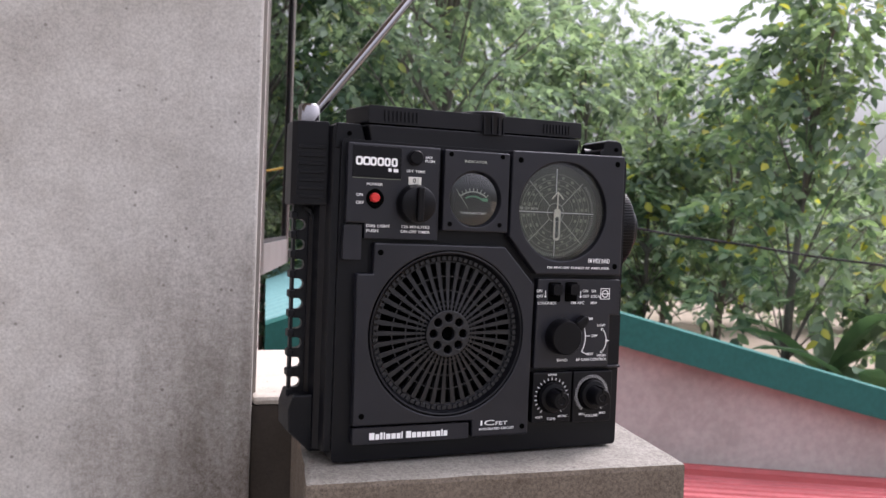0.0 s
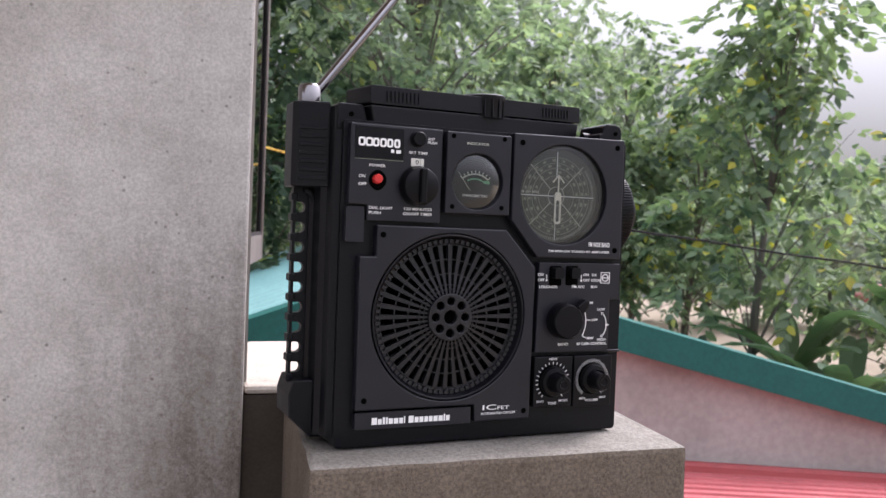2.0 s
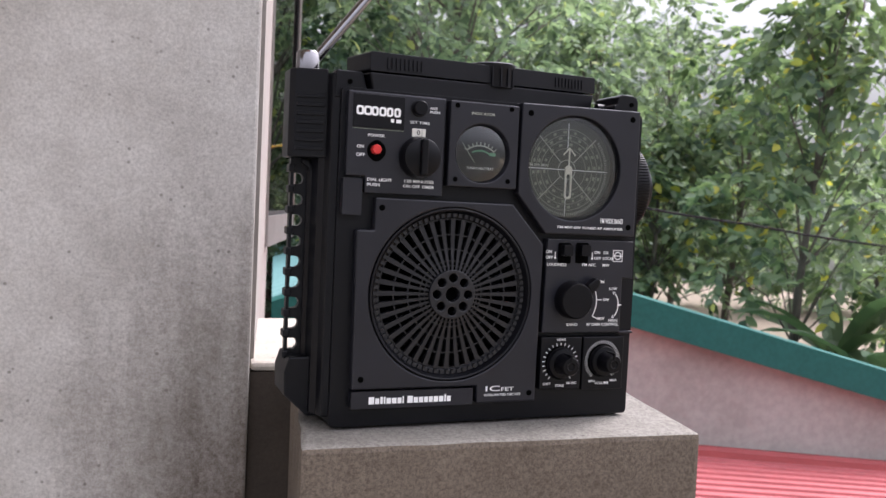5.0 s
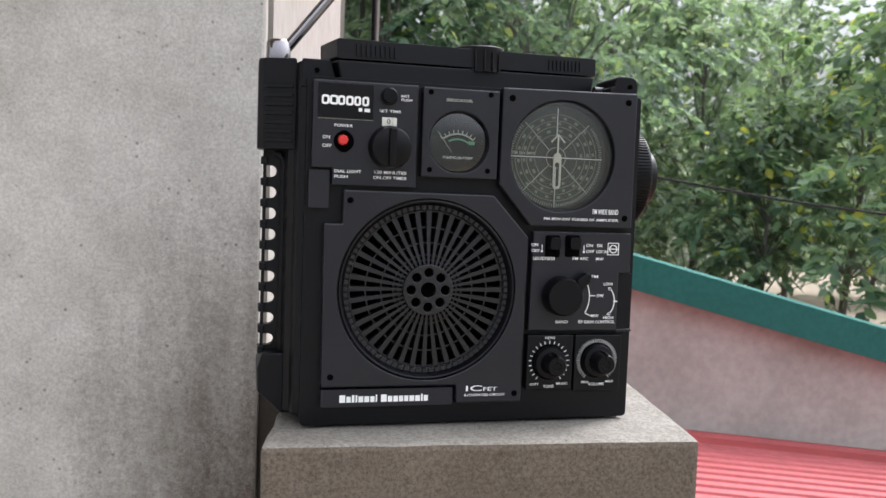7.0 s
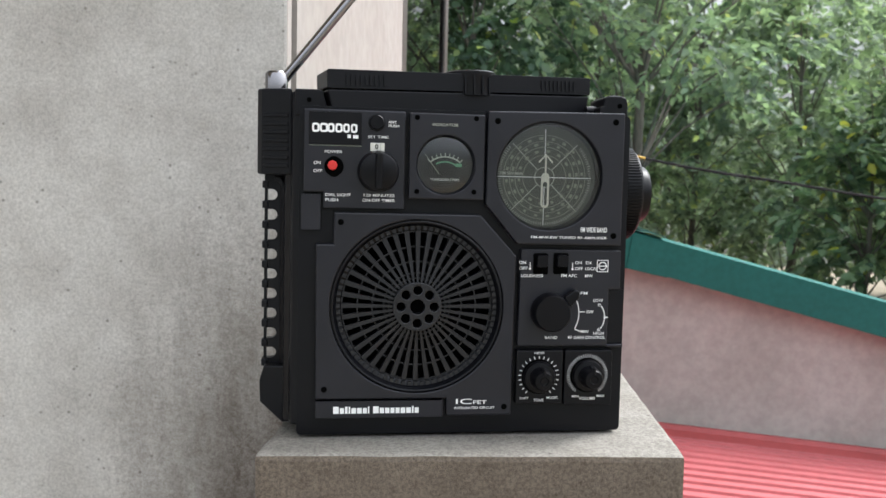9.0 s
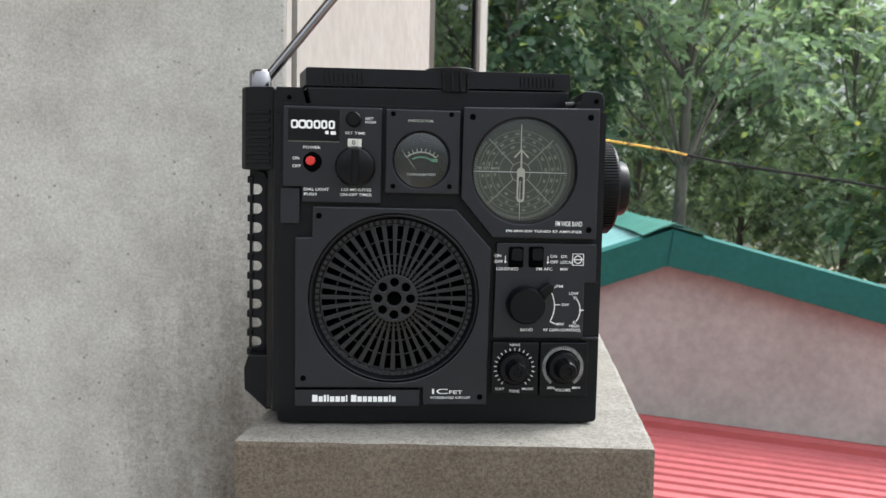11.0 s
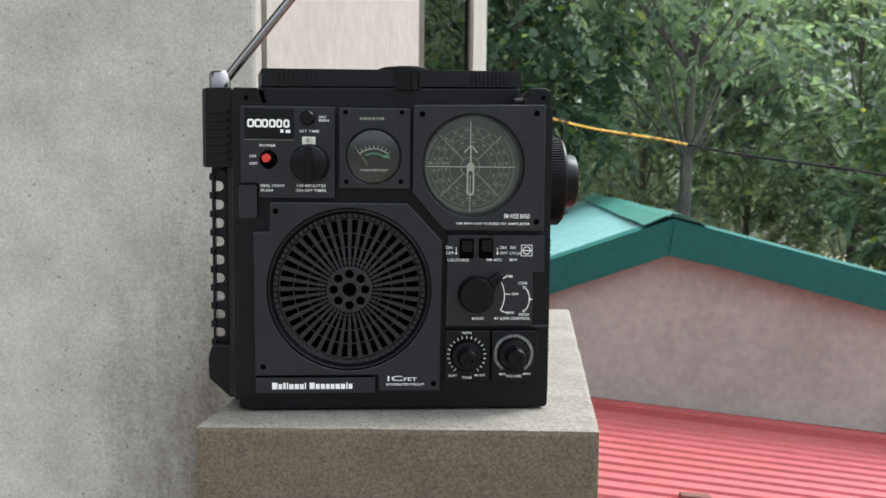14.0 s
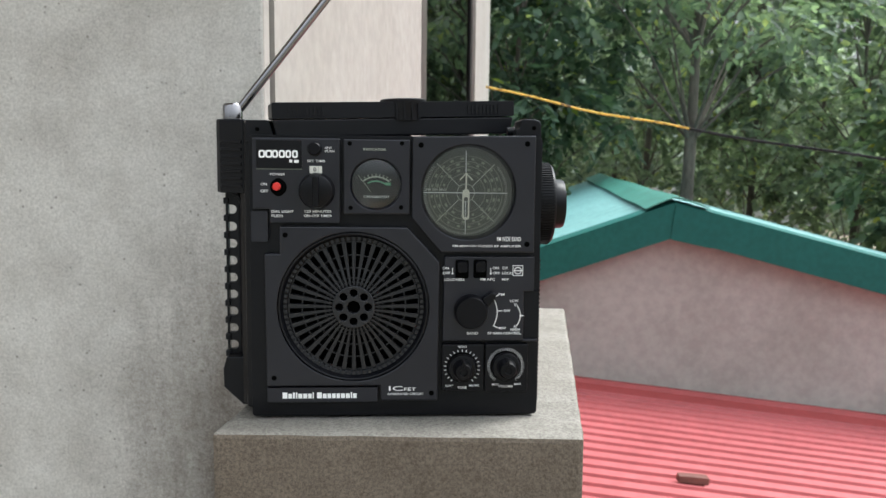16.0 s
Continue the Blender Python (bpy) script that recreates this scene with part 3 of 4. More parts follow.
def tree(x, y, height, spread, material, label, clumps=26, sprays=46, leaf=0.11, leaflets=9, trunk=0.09, low=0.25, seed=1, wide=0.24, spray=0.34, lean=0.0):
    """Tapered trunk, forked limbs and a ragged crown of sprays."""
    rnd = random.Random(seed)
    z = ground_z(x, y) - 0.1
    e = empty("tree", x, y, z)
    tagged(e, label, "tree")
    top = Vector((lean * height, rnd.uniform(-0.2, 0.2), height))
    pts = [Vector((lean * height * f * f + 0.12 * math.sin(3 * f + seed), 0.10 * math.sin(4 * f + 2 * seed), height * f)) for f in (0, 0.12, 0.25, 0.4, 0.55, 0.7, 0.85)]
    bm = tube(pts, [trunk * k for k in (1.3, 1.0, 0.9, 0.75, 0.55, 0.38, 0.2)], 9)
    centres, radii = [], []
    for i in range(clumps):
        f = low + (1 - low) * ((i + rnd.random()) / clumps)
        a = i * 2.4 + rnd.uniform(-0.5, 0.5)
        reach = spread * (0.45 + 0.55 * math.sin(math.pi * min(1, 0.25 + 0.75 * (f - low) / (1 - low)))) * rnd.uniform(0.22, 1.0)
        c = Vector((lean * height * f * f + reach * math.cos(a), reach * math.sin(a), height * f + rnd.uniform(-0.15, 0.2)))
        r = spread * rnd.uniform(0.22, 0.36)
        start = pts[min(5, max(1, int(f * 0.85 * 7)))]
        mid = (start + c) / 2 + Vector((0, 0, 0.12 * reach + rnd.uniform(-0.1, 0.15)))
        tube([start, mid, c], [trunk * 0.24, trunk * 0.14, trunk * 0.05], 6, bm)
        centres.append(c[:]), radii.append(r)
        for k in range(2):
            tube([mid.lerp(c, 0.5), c + Vector((rnd.uniform(-1, 1), rnd.uniform(-1, 1), rnd.uniform(-0.3, 0.6))) * r], [trunk * 0.1, trunk * 0.03], 4, bm)
    part("trunk", bm, M_BARK, e, "grey brown branching trunk", smooth=True)
    me = crown_mesh(centres, radii, sprays, leaf, leaflets, spray, wide)
    me.materials.append(material)
    c = new("crown", me)
    c.parent = e
    tagged(c, "ragged crown of small leaves with gaps")
    return e


def polar(az, r):
    return -0.1 + r * math.sin(radians(az)), -0.55 + r * math.cos(radians(az))


TREES = [
    # az, distance, height, spread, kind, seed
    (6.3, 10.0, 6.0, 1.5, "dark", 3), (10.0, 9.4, 5.6, 1.2, "dark", 4), (-1.8, 11.0, 6.4, 1.7, "dark", 9),
    (18.1, 13.5, 6.8, 1.9, "mid", 5), (24.5, 12.5, 5.5, 1.55, "mid", 6), (30.4, 12.2, 5.0, 1.45, "mid", 7),
    (35.8, 14.0, 5.1, 1.35, "mid", 8), (44.7, 9.2, 5.2, 1.25, "light", 10), (40.3, 11.5, 4.2, 1.15, "light", 23), (34.8, 10.8, 3.1, 0.9, "light", 24),
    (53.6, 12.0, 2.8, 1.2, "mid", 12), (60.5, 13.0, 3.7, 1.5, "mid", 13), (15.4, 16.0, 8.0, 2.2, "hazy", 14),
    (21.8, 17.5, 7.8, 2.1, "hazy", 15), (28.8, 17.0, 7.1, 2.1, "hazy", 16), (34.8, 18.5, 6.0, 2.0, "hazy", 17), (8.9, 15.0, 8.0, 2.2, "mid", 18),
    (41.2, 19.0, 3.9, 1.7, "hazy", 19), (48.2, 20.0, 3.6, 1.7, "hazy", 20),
    (20.8, 9.6, 6.4, 1.7, "tall", 31),
]
KINDS = {"tall": (M_LEAF_MID, "tall feathery tree with a bare pale trunk"), "hazy": (M_LEAF_HAZY, "tall tree farther up the slope, haze in its pale leaf colour"), "dark": (M_LEAF_DARK, "dense dark green broadleaf tree"), "mid": (M_LEAF_MID, "feathery mid green tree behind the roofs"),
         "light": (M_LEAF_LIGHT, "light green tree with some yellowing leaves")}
for az, r, h, spread, kind, seed in TREES:
    x, y = polar(az, r)
    tree(x, y, h, spread, KINDS[kind][0], KINDS[kind][1], seed=seed, leaf={"dark": 0.115, "mid": 0.12, "light": 0.135, "hazy": 0.16, "tall": 0.11}[kind], leaflets={"dark": 11, "mid": 11, "light": 11, "hazy": 8, "tall": 11}[kind], trunk=0.085 if kind == "tall" else 0.05, sprays={"dark": 52, "mid": 25, "light": 30, "hazy": 22, "tall": 24}[kind],
         wide=0.29 if kind != "hazy" else 0.25, low={"dark": 0.14, "mid": 0.24, "light": 0.36, "hazy": 0.12, "tall": 0.55}[kind], clumps=34)


def far_woods():
    pos = []
    rad = []
    rnd = random.Random(21)
    for i in range(230):
        az, r = rnd.uniform(-25, 60), rnd.uniform(30, 50)
        x, y = polar(az, r)
        h = rnd.uniform(3.0, 9.0) * (0.42 if 31 < az < 56 else 0.62 if az > 15 else 1.0)
        for k in range(3):
            pos.append((x + rnd.uniform(-1.2, 1.2), y + rnd.uniform(-1.2, 1.2), ground_z(x, y) + h * (0.25 + 0.33 * k)))
            rad.append(rnd.uniform(0.9, 1.6))
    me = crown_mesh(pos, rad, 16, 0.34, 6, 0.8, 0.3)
    # leaf colour carries the haze of the far slope
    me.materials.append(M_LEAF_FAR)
    tagged(new("far_woods", me), "woods on the far slope, haze in their pale leaf colour", "woods", "", "stuff")


far_woods()


def banana(x, y, high, seed, n=8):
    rnd = random.Random(seed)
    e = empty("banana_plant", x, y, ground_z(x, y) - 0.05)
    tagged(e, "banana plant with long arching green leaves", "plant", "banana plants")
    part("stem", tube([(0, 0, 0), (0.02, 0, high * 0.5), (0.03, 0.02, high + 0.05)], [0.10, 0.08, 0.05], 9), M_BANANA, e, smooth=True)
    for i in range(n):
        a = i * 2.4 + rnd.uniform(-0.3, 0.3)
        ln, rise = rnd.uniform(0.75, 1.3), rnd.uniform(0.7, 1.9)
        bm = bmesh.new()
        rows = []
        d = Vector((math.cos(a), math.sin(a), 0))
        s = Vector((-math.sin(a), math.cos(a), 0))
        for k in range(11):
            f = k / 10
            c = Vector((0.02, 0, high)) + d * ln * f + Vector((0, 0, rise * f - 0.62 * rise * f * f))
            w = 0.125 * math.sin(math.pi * min(1, 0.08 + f * 0.9)) ** 0.7
            rows.append([bm.verts.new(c + s * w * t + Vector((0, 0, 0.35 * w * (abs(t) - 1) + rnd.uniform(-0.01, 0.01)))) for t in (1, 0, -1)])
        for p, q in zip(rows, rows[1:]):
            for t in range(2):
                bm.faces.new((p[t], p[t + 1], q[t + 1], q[t]))
        part("leaf", bm, M_BANANA, e)
    return e


for az, r, high, sd in ((46.2, 9.2, 1.10, 1), (49.4, 8.7, 1.10, 2), (52.6, 9.4, 1.30, 3)):
    banana(*polar(az, r), high, sd)


def cable():
    """Overhead cable: yellow sleeve on one stretch, black after it."""
    e = empty("overhead_cable")
    tagged(e, "sagging overhead cable, yellow sleeve then black", "cable")

    def at(x, wave):
        return x, 3.95 - 0.2 * (x - 1.5), 0.8095 - 0.354 * x + 0.0621 * x * x - 0.0051 * x ** 3 - 0.022 * max(0.0, 1.75 - x) + wave

    part("yellow_sleeve", tube([at(-0.9 + 0.12 * i, 0.006 * math.sin(9 * (-0.9 + 0.12 * i))) for i in range(23)], [0.0062] * 23, 8), M_YELLOW, e, "yellow plastic sleeve", smooth=True)
    part("black_cable", tube([at(1.73 + 0.2 * i, 0.004 * math.sin(5 * i)) for i in range(26)], [0.0072] * 26, 8), M_CABLE, e, "thin black twisted cable", smooth=True)



cable()


def boundary_wall():
    """Low weathered garden wall across the slope behind the trees."""
    x, y = polar(38, 26.0)
    w = part("garden_wall", box(-14, 16, -0.1, 0.1, -2.3, -0.75), M_RENDER, None, "", pose(x, y, 0, 0, 0, -30))
    tagged(w, "low weathered rendered garden wall behind the trees", "wall", "", "structure")
    h = empty("far_shed", *polar(55.0, 20.0), -2.1, -40)
    tagged(h, "small far shed with a faded red roof", "shed")
    part("shed_wall", box(-1.6, 1.6, -1.2, 1.2, 0, 1.15), M_RENDER, h)
    part("shed_roof", plate([(-1.9, 1.1), (1.9, 1.1), (1.9, 1.18), (0, 1.62), (-1.9, 1.18)], -1.4, 1.4), M_RED, h, "faded red sheet roof")


boundary_wall()


# ---- the radio: front face in the plane y = 0, x to the right, feet on the pillar ----
radio = empty("portable_radio")
tagged(radio, "black portable transistor radio with round speaker grille and dials", "radio")


def screw(x, z, parent, y=0.0, r=0.0021):
    s = part("screw", lathe([(0, y - 0.0001), (r * 0.5, y - 0.0001), (r * 0.55, y - 0.0003), (r, y - 0.0003), (r, y + 0.001)], x, z, 16), M_HOLE, parent, smooth=True)
    return s


def case():
    body = part("case", plate(round_rect(-0.003, 0.0034, 0.2205, 0.2215, 0.003), 0.006, 0.094, [circle(0.0759, 0.0908, 0.0545, 48), circle(0.1632, 0.1795, 0.0366, 48)]), M_CASE, radio, "black moulded plastic case", bevel=0.0015)
    # left side: stepped cheek, ribbed block above, foot below, ladder of D-shaped openings
    part("side_cheek", prism([(-0.002, 0.010), (-0.0075, 0.012), (-0.009, 0.020), (-0.0125, 0.023), (-0.014, 0.034), (-0.0165, 0.037), (-0.0165, 0.044), (-0.0085, 0.050), (-0.002, 0.09)], 0.009, 0.231), M_CASE, radio, bevel=0.0012)
    blk = part("ribbed_block", prism([(-0.0085, 0.018), (-0.0285, 0.026), (-0.0315, 0.030), (-0.0315, 0.050), (-0.0085, 0.056)], 0.1765, 0.2335), M_CASE, radio, "ribbed corner block holding the aerial", bevel=0.0015)
    for i in range(7):
        z = 0.181 + i * 0.0056
        part("rib", prism([(-0.0110, 0.0175), (-0.0275, 0.0243), (-0.0275, 0.0262), (-0.0110, 0.0194)], z, z + 0.0026), M_CASE, blk, bevel=0.0005)
    part("corner_foot", plate([(-0.0135, 0.0065), (-0.0285, 0.021), (-0.0290, 0.036), (-0.026, 0.046), (-0.008, 0.046), (-0.004, 0.0065)], 0.026, 0.062), M_CASE, radio, "sloping corner foot", bevel=0.0012)
    holes = []
    for i in range(9):
        z = 0.0530 + i * 0.01372
        r = 0.0037
        holes.append([(-0.0252, z - r), (-0.0252 + 0.003, z - r)] + arc(-0.0222, z, r, -80, 80, 7) + [(-0.0252 + 0.003, z + r), (-0.0252, z + r)])
    lad = part("side_guard", plate([(-0.0272, 0.040), (-0.010, 0.040), (-0.010, 0.178), (-0.0272, 0.178)], 0.0385, 0.0445, holes), M_CASE, radio, "side guard pierced by a row of D-shaped openings")
    for i in range(10):
        z = 0.0530 + (i - 0.5) * 0.01372
        part("rung", box(-0.0287, -0.0245, 0.0365, 0.0465, z - 0.0026, z + 0.0026), M_CASE, lad, bevel=0.0008)
    # raised arch moulding on the cheek
    part("arch_moulding", plate([(-0.0143, 0.046), (-0.0143, 0.165), (-0.0170, 0.171), (-0.0205, 0.173), (-0.0205, 0.176), (-0.0160, 0.175), (-0.0125, 0.168), (-0.0122, 0.046)], 0.0335, 0.040), M_CASE, radio, bevel=0.0008)
    # ears above the case
    ear = part("corner_ear", plate([(-0.0065, 0.215), (0.0165, 0.215), (0.0120, 0.231), (0.0105, 0.2325), (-0.0060, 0.2325)], 0.010, 0.040), M_CASE, radio, "raised corner of the case", bevel=0.001)
    screw(0.0030, 0.2255, ear, 0.0095, 0.0016)
    ear = part("corner_ear", plate([(0.2005, 0.215), (0.2205, 0.215), (0.2205, 0.231), (0.2190, 0.2345), (0.2150, 0.2360), (0.2070, 0.2360), (0.2040, 0.2345), (0.2030, 0.2290), (0.2005, 0.2275)], 0.012, 0.045), M_CASE, radio, "raised corner of the case", bevel=0.001)
    screw(0.2145, 0.2290, ear, 0.0115, 0.0016)
    part("hinge_pin", tube([(0.196, 0.030, 0.2265), (0.206, 0.030, 0.2265)], [0.0035, 0.0035], 14), M_CASE, radio, smooth=True)
    # right flank: ribbed strip and sunk bay
    strip = part("side_strip", box(0.2200, 0.2222, 0.014, 0.080, 0.0085, 0.128), M_CASE, radio, "ribbed plastic flank", bevel=0.0006)
    for i in range(34):
        z = 0.012 + i * 0.0034
        part("rib", box(0.2216, 0.2230, 0.016, 0.078, z, z + 0.0018), M_CASE, strip)
    for x in (0.012, 0.205):
        for y in (0.030, 0.078):
            part("rubber_foot", tube([(x, y, 0.0002), (x, y, 0.0055)], [0.006, 0.0065], 16), M_RUBBER, radio, "small rubber foot")
    return body


case()


def logo_panel():
    p = part("control_panel", plate([(0.0128, 0.1555), (0.0658, 0.1555), (0.0658, 0.2192), (0.0003, 0.2192), (0.0003, 0.1657), (0.0128, 0.1657)], 0.0005, 0.008), M_PANEL, radio, "charcoal control panel", bevel=0.0009)
    pl = part("logo_plate", plate(rect(0.0033, 0.1965, 0.0373, 0.2174), -0.0001, 0.002), M_LOGO, p, "dark plate with a white emblem", bevel=0.0003)
    # emblem as plain white shapes
    for i, w in enumerate((0.0052, 0.0056, 0.0048, 0.0050, 0.0046, 0.0046)):
        x0 = 0.0053 + i * 0.00497
        bm = bmesh.new()
        plate(round_rect(x0, 0.2042, x0 + w - 0.0004, 0.2100, 0.0016, 4), -0.0006, 0.0, [round_rect(x0 + 0.0012, 0.2055, x0 + w - 0.0017, 0.2087, 0.0007, 4)], bm)
        part("emblem", bm, M_INK, pl, "plain white emblem shape")
    strokes("emblem", [[(0.0280, 0.2019), (0.0302, 0.2019)], [(0.0316, 0.2017), (0.0350, 0.2017)]], 0.0022, pl, M_INK, -0.0006, "small white emblem stroke")
    strokes("panel_line", [[(0.0033, 0.1958), (0.0373, 0.1958)]], 0.0003, p, M_DIM_INK, 0.0003, "thin grey printed line")
    y = 0.0002
    lettering("POWER", 0.0190, 0.1919, 0.0018, p, y, wide=0.0112)
    lettering("ON", 0.0088, 0.1845, 0.0020, p, y, wide=0.0044)
    lettering("OFF", 0.0092, 0.1793, 0.0020, p, y, wide=0.0056)
    lettering("ANT", 0.0544, 0.2120, 0.0017, p, y, "LEFT", 0.0054)
    lettering("PUSH", 0.0544, 0.2096, 0.0017, p, y, "LEFT", 0.0068)
    lettering("SET TIME", 0.0479, 0.2021, 0.0017, p, y, wide=0.0135)
    lettering("DIAL LIGHT", 0.0140, 0.1640, 0.0019, p, y, "LEFT", 0.0165)
    lettering("PUSH", 0.0140, 0.1607, 0.0019, p, y, "LEFT", 0.0082)
    lettering("120 MINUTES", 0.0489, 0.1642, 0.0019, p, y, wide=0.0200)
    lettering("ON-OFF TIMER", 0.0489, 0.1609, 0.0019, p, y, wide=0.0212)
    # power switch
    sw = part("power_switch", lathe([(0.0052, 0.0003), (0.0058, -0.0003), (0.0063, 0.0003)], 0.0196, 0.1823, 28), M_HOLE, radio, "black oval switch well", smooth=True)
    part("switch_well", plate([(0.0196 + 0.0053 * math.cos(a), 0.1822 + 0.0068 * math.sin(a)) for a in (2 * math.pi * i / 28 for i in range(28))], -0.0002, 0.001), M_HOLE, sw)
    part("red_button", lathe([(0.0032, 0.0), (0.0032, -0.0042), (0.0026, -0.0050), (0, -0.0051)], 0.0186, 0.1829, 8), M_REDBTN, sw, "red power button")
    # aerial trim knob
    part("aerial_button", lathe([(0.0055, 0.0006), (0.0055, 0.0), (0.0049, -0.0002), (0.0048, -0.0046), (0.0042, -0.0053), (0, -0.0054)], 0.0468, 0.2112, 28), M_KNOB, radio, "round black push button", smooth=True)
    # timer window and knob
    tw = part("timer_window", plate(rect(0.0429, 0.1928, 0.0522, 0.1983), 0.0000, 0.002), M_WHITE, radio, "white counter wheel in a small window", bevel=0.0004)
    lettering("0", 0.0470, 0.1958, 0.0030, tw, -0.0003, wide=0.0022, material=M_HOLE, label="black numeral on the counter wheel")
    part("counter_divider", box(0.0494, 0.0497, -0.0003, 0.001, 0.1930, 0.1982), M_GREY_INK, tw)
    k = part("timer_knob", lathe([(0.0136, 0.0006), (0.0136, -0.0015), (0.0128, -0.0040), (0.0122, -0.0078), (0.0112, -0.0086), (0, -0.0087)], 0.0483, 0.1797, 44), M_KNOB, radio, "large round black timer knob", smooth=True)
    part("knob_grip", box(0.0483 - 0.0023, 0.0483 + 0.0023, -0.0128, -0.008, 0.1797 - 0.0118, 0.1797 + 0.0118), M_KNOB, k, bevel=0.0012)
    part("dial_light_button", plate(round_rect(-0.0012, 0.1410, 0.0113, 0.1642, 0.0012), 0.0004, 0.007), M_PANEL, radio, "flat rectangular push button", bevel=0.0008)


logo_panel()


def indicator():
    c = (0.0927, 0.1851)
    p = part("indicator_panel", plate(rect(0.0684, 0.1625, 0.1183, 0.2186), -0.0012, 0.008, [circle(*c, 0.0196)]), M_PANEL, radio, "charcoal meter bezel with four screws", bevel=0.0008)
    for x, z in ((0.0731, 0.2155), (0.1123, 0.2160), (0.0737, 0.1672), (0.1118, 0.1677)):
        screw(x, z, p, -0.0012, 0.0017)
    lettering("INDICATOR", 0.0917, 0.2113, 0.0018, p, -0.0014, wide=0.0170, material=M_GREY_INK)
    face = part("meter_face", lathe([(0, 0.0035), (0.0192, 0.0035), (0.0194, 0.006)], *c, 44), M_LOGO, radio, "dark meter face")
    part("meter_rim", lathe([(0.0196, -0.0010), (0.0192, 0.0), (0.0186, 0.0035), (0.0194, 0.0036)], *c, 48), M_PANEL, face, smooth=True)
    strokes("scale", [arc(c[0], c[1] - 0.010, 0.0155, 50, 130)], 0.0009, face, M_GREY_INK, 0.0031, "curved meter scale")
    strokes("scale", [arc(c[0], c[1] - 0.010, 0.0122, 55, 120)], 0.0010, face, M_GREEN_INK, 0.0031, "curved green meter scale")
    strokes("scale_tick", [[(c[0] + r0 * math.cos(radians(a)), c[1] - 0.010 + r0 * math.sin(radians(a))), (c[0] + 0.0180 * math.cos(radians(a)), c[1] - 0.010 + 0.0180 * math.sin(radians(a)))] for a in range(50, 131, 10) for r0 in (0.0158,)], 0.0005, face, M_GREY_INK, 0.0031)
    part("scale_block", plate(rect(c[0] + 0.0070, c[1] - 0.0010, c[0] + 0.0112, c[1] + 0.0012), 0.0030, 0.0036), M_GREEN_INK, face, "green end of the scale")
    lettering("TUNING/BATTERY", c[0] + 0.0002, c[1] - 0.0096, 0.0016, face, 0.0031, wide=0.0200)
    strokes("needle", [[(c[0] - 0.004, c[1] - 0.006), (c[0] - 0.0132, c[1] + 0.0066)]], 0.00028, face, M_GREY_INK, 0.0028, "thin meter needle")
    g = part("meter_glass", lathe([(0, -0.0016), (0.006, -0.0014), (0.0120, -0.0008), (0.0165, 0.0002), (0.0192, 0.0011), (0.0192, 0.0016), (0.012, -0.0003), (0, -0.0011)], *c, 64), M_METER, radio, "clear meter window", smooth=True)
    g.visible_shadow = False


indicator()


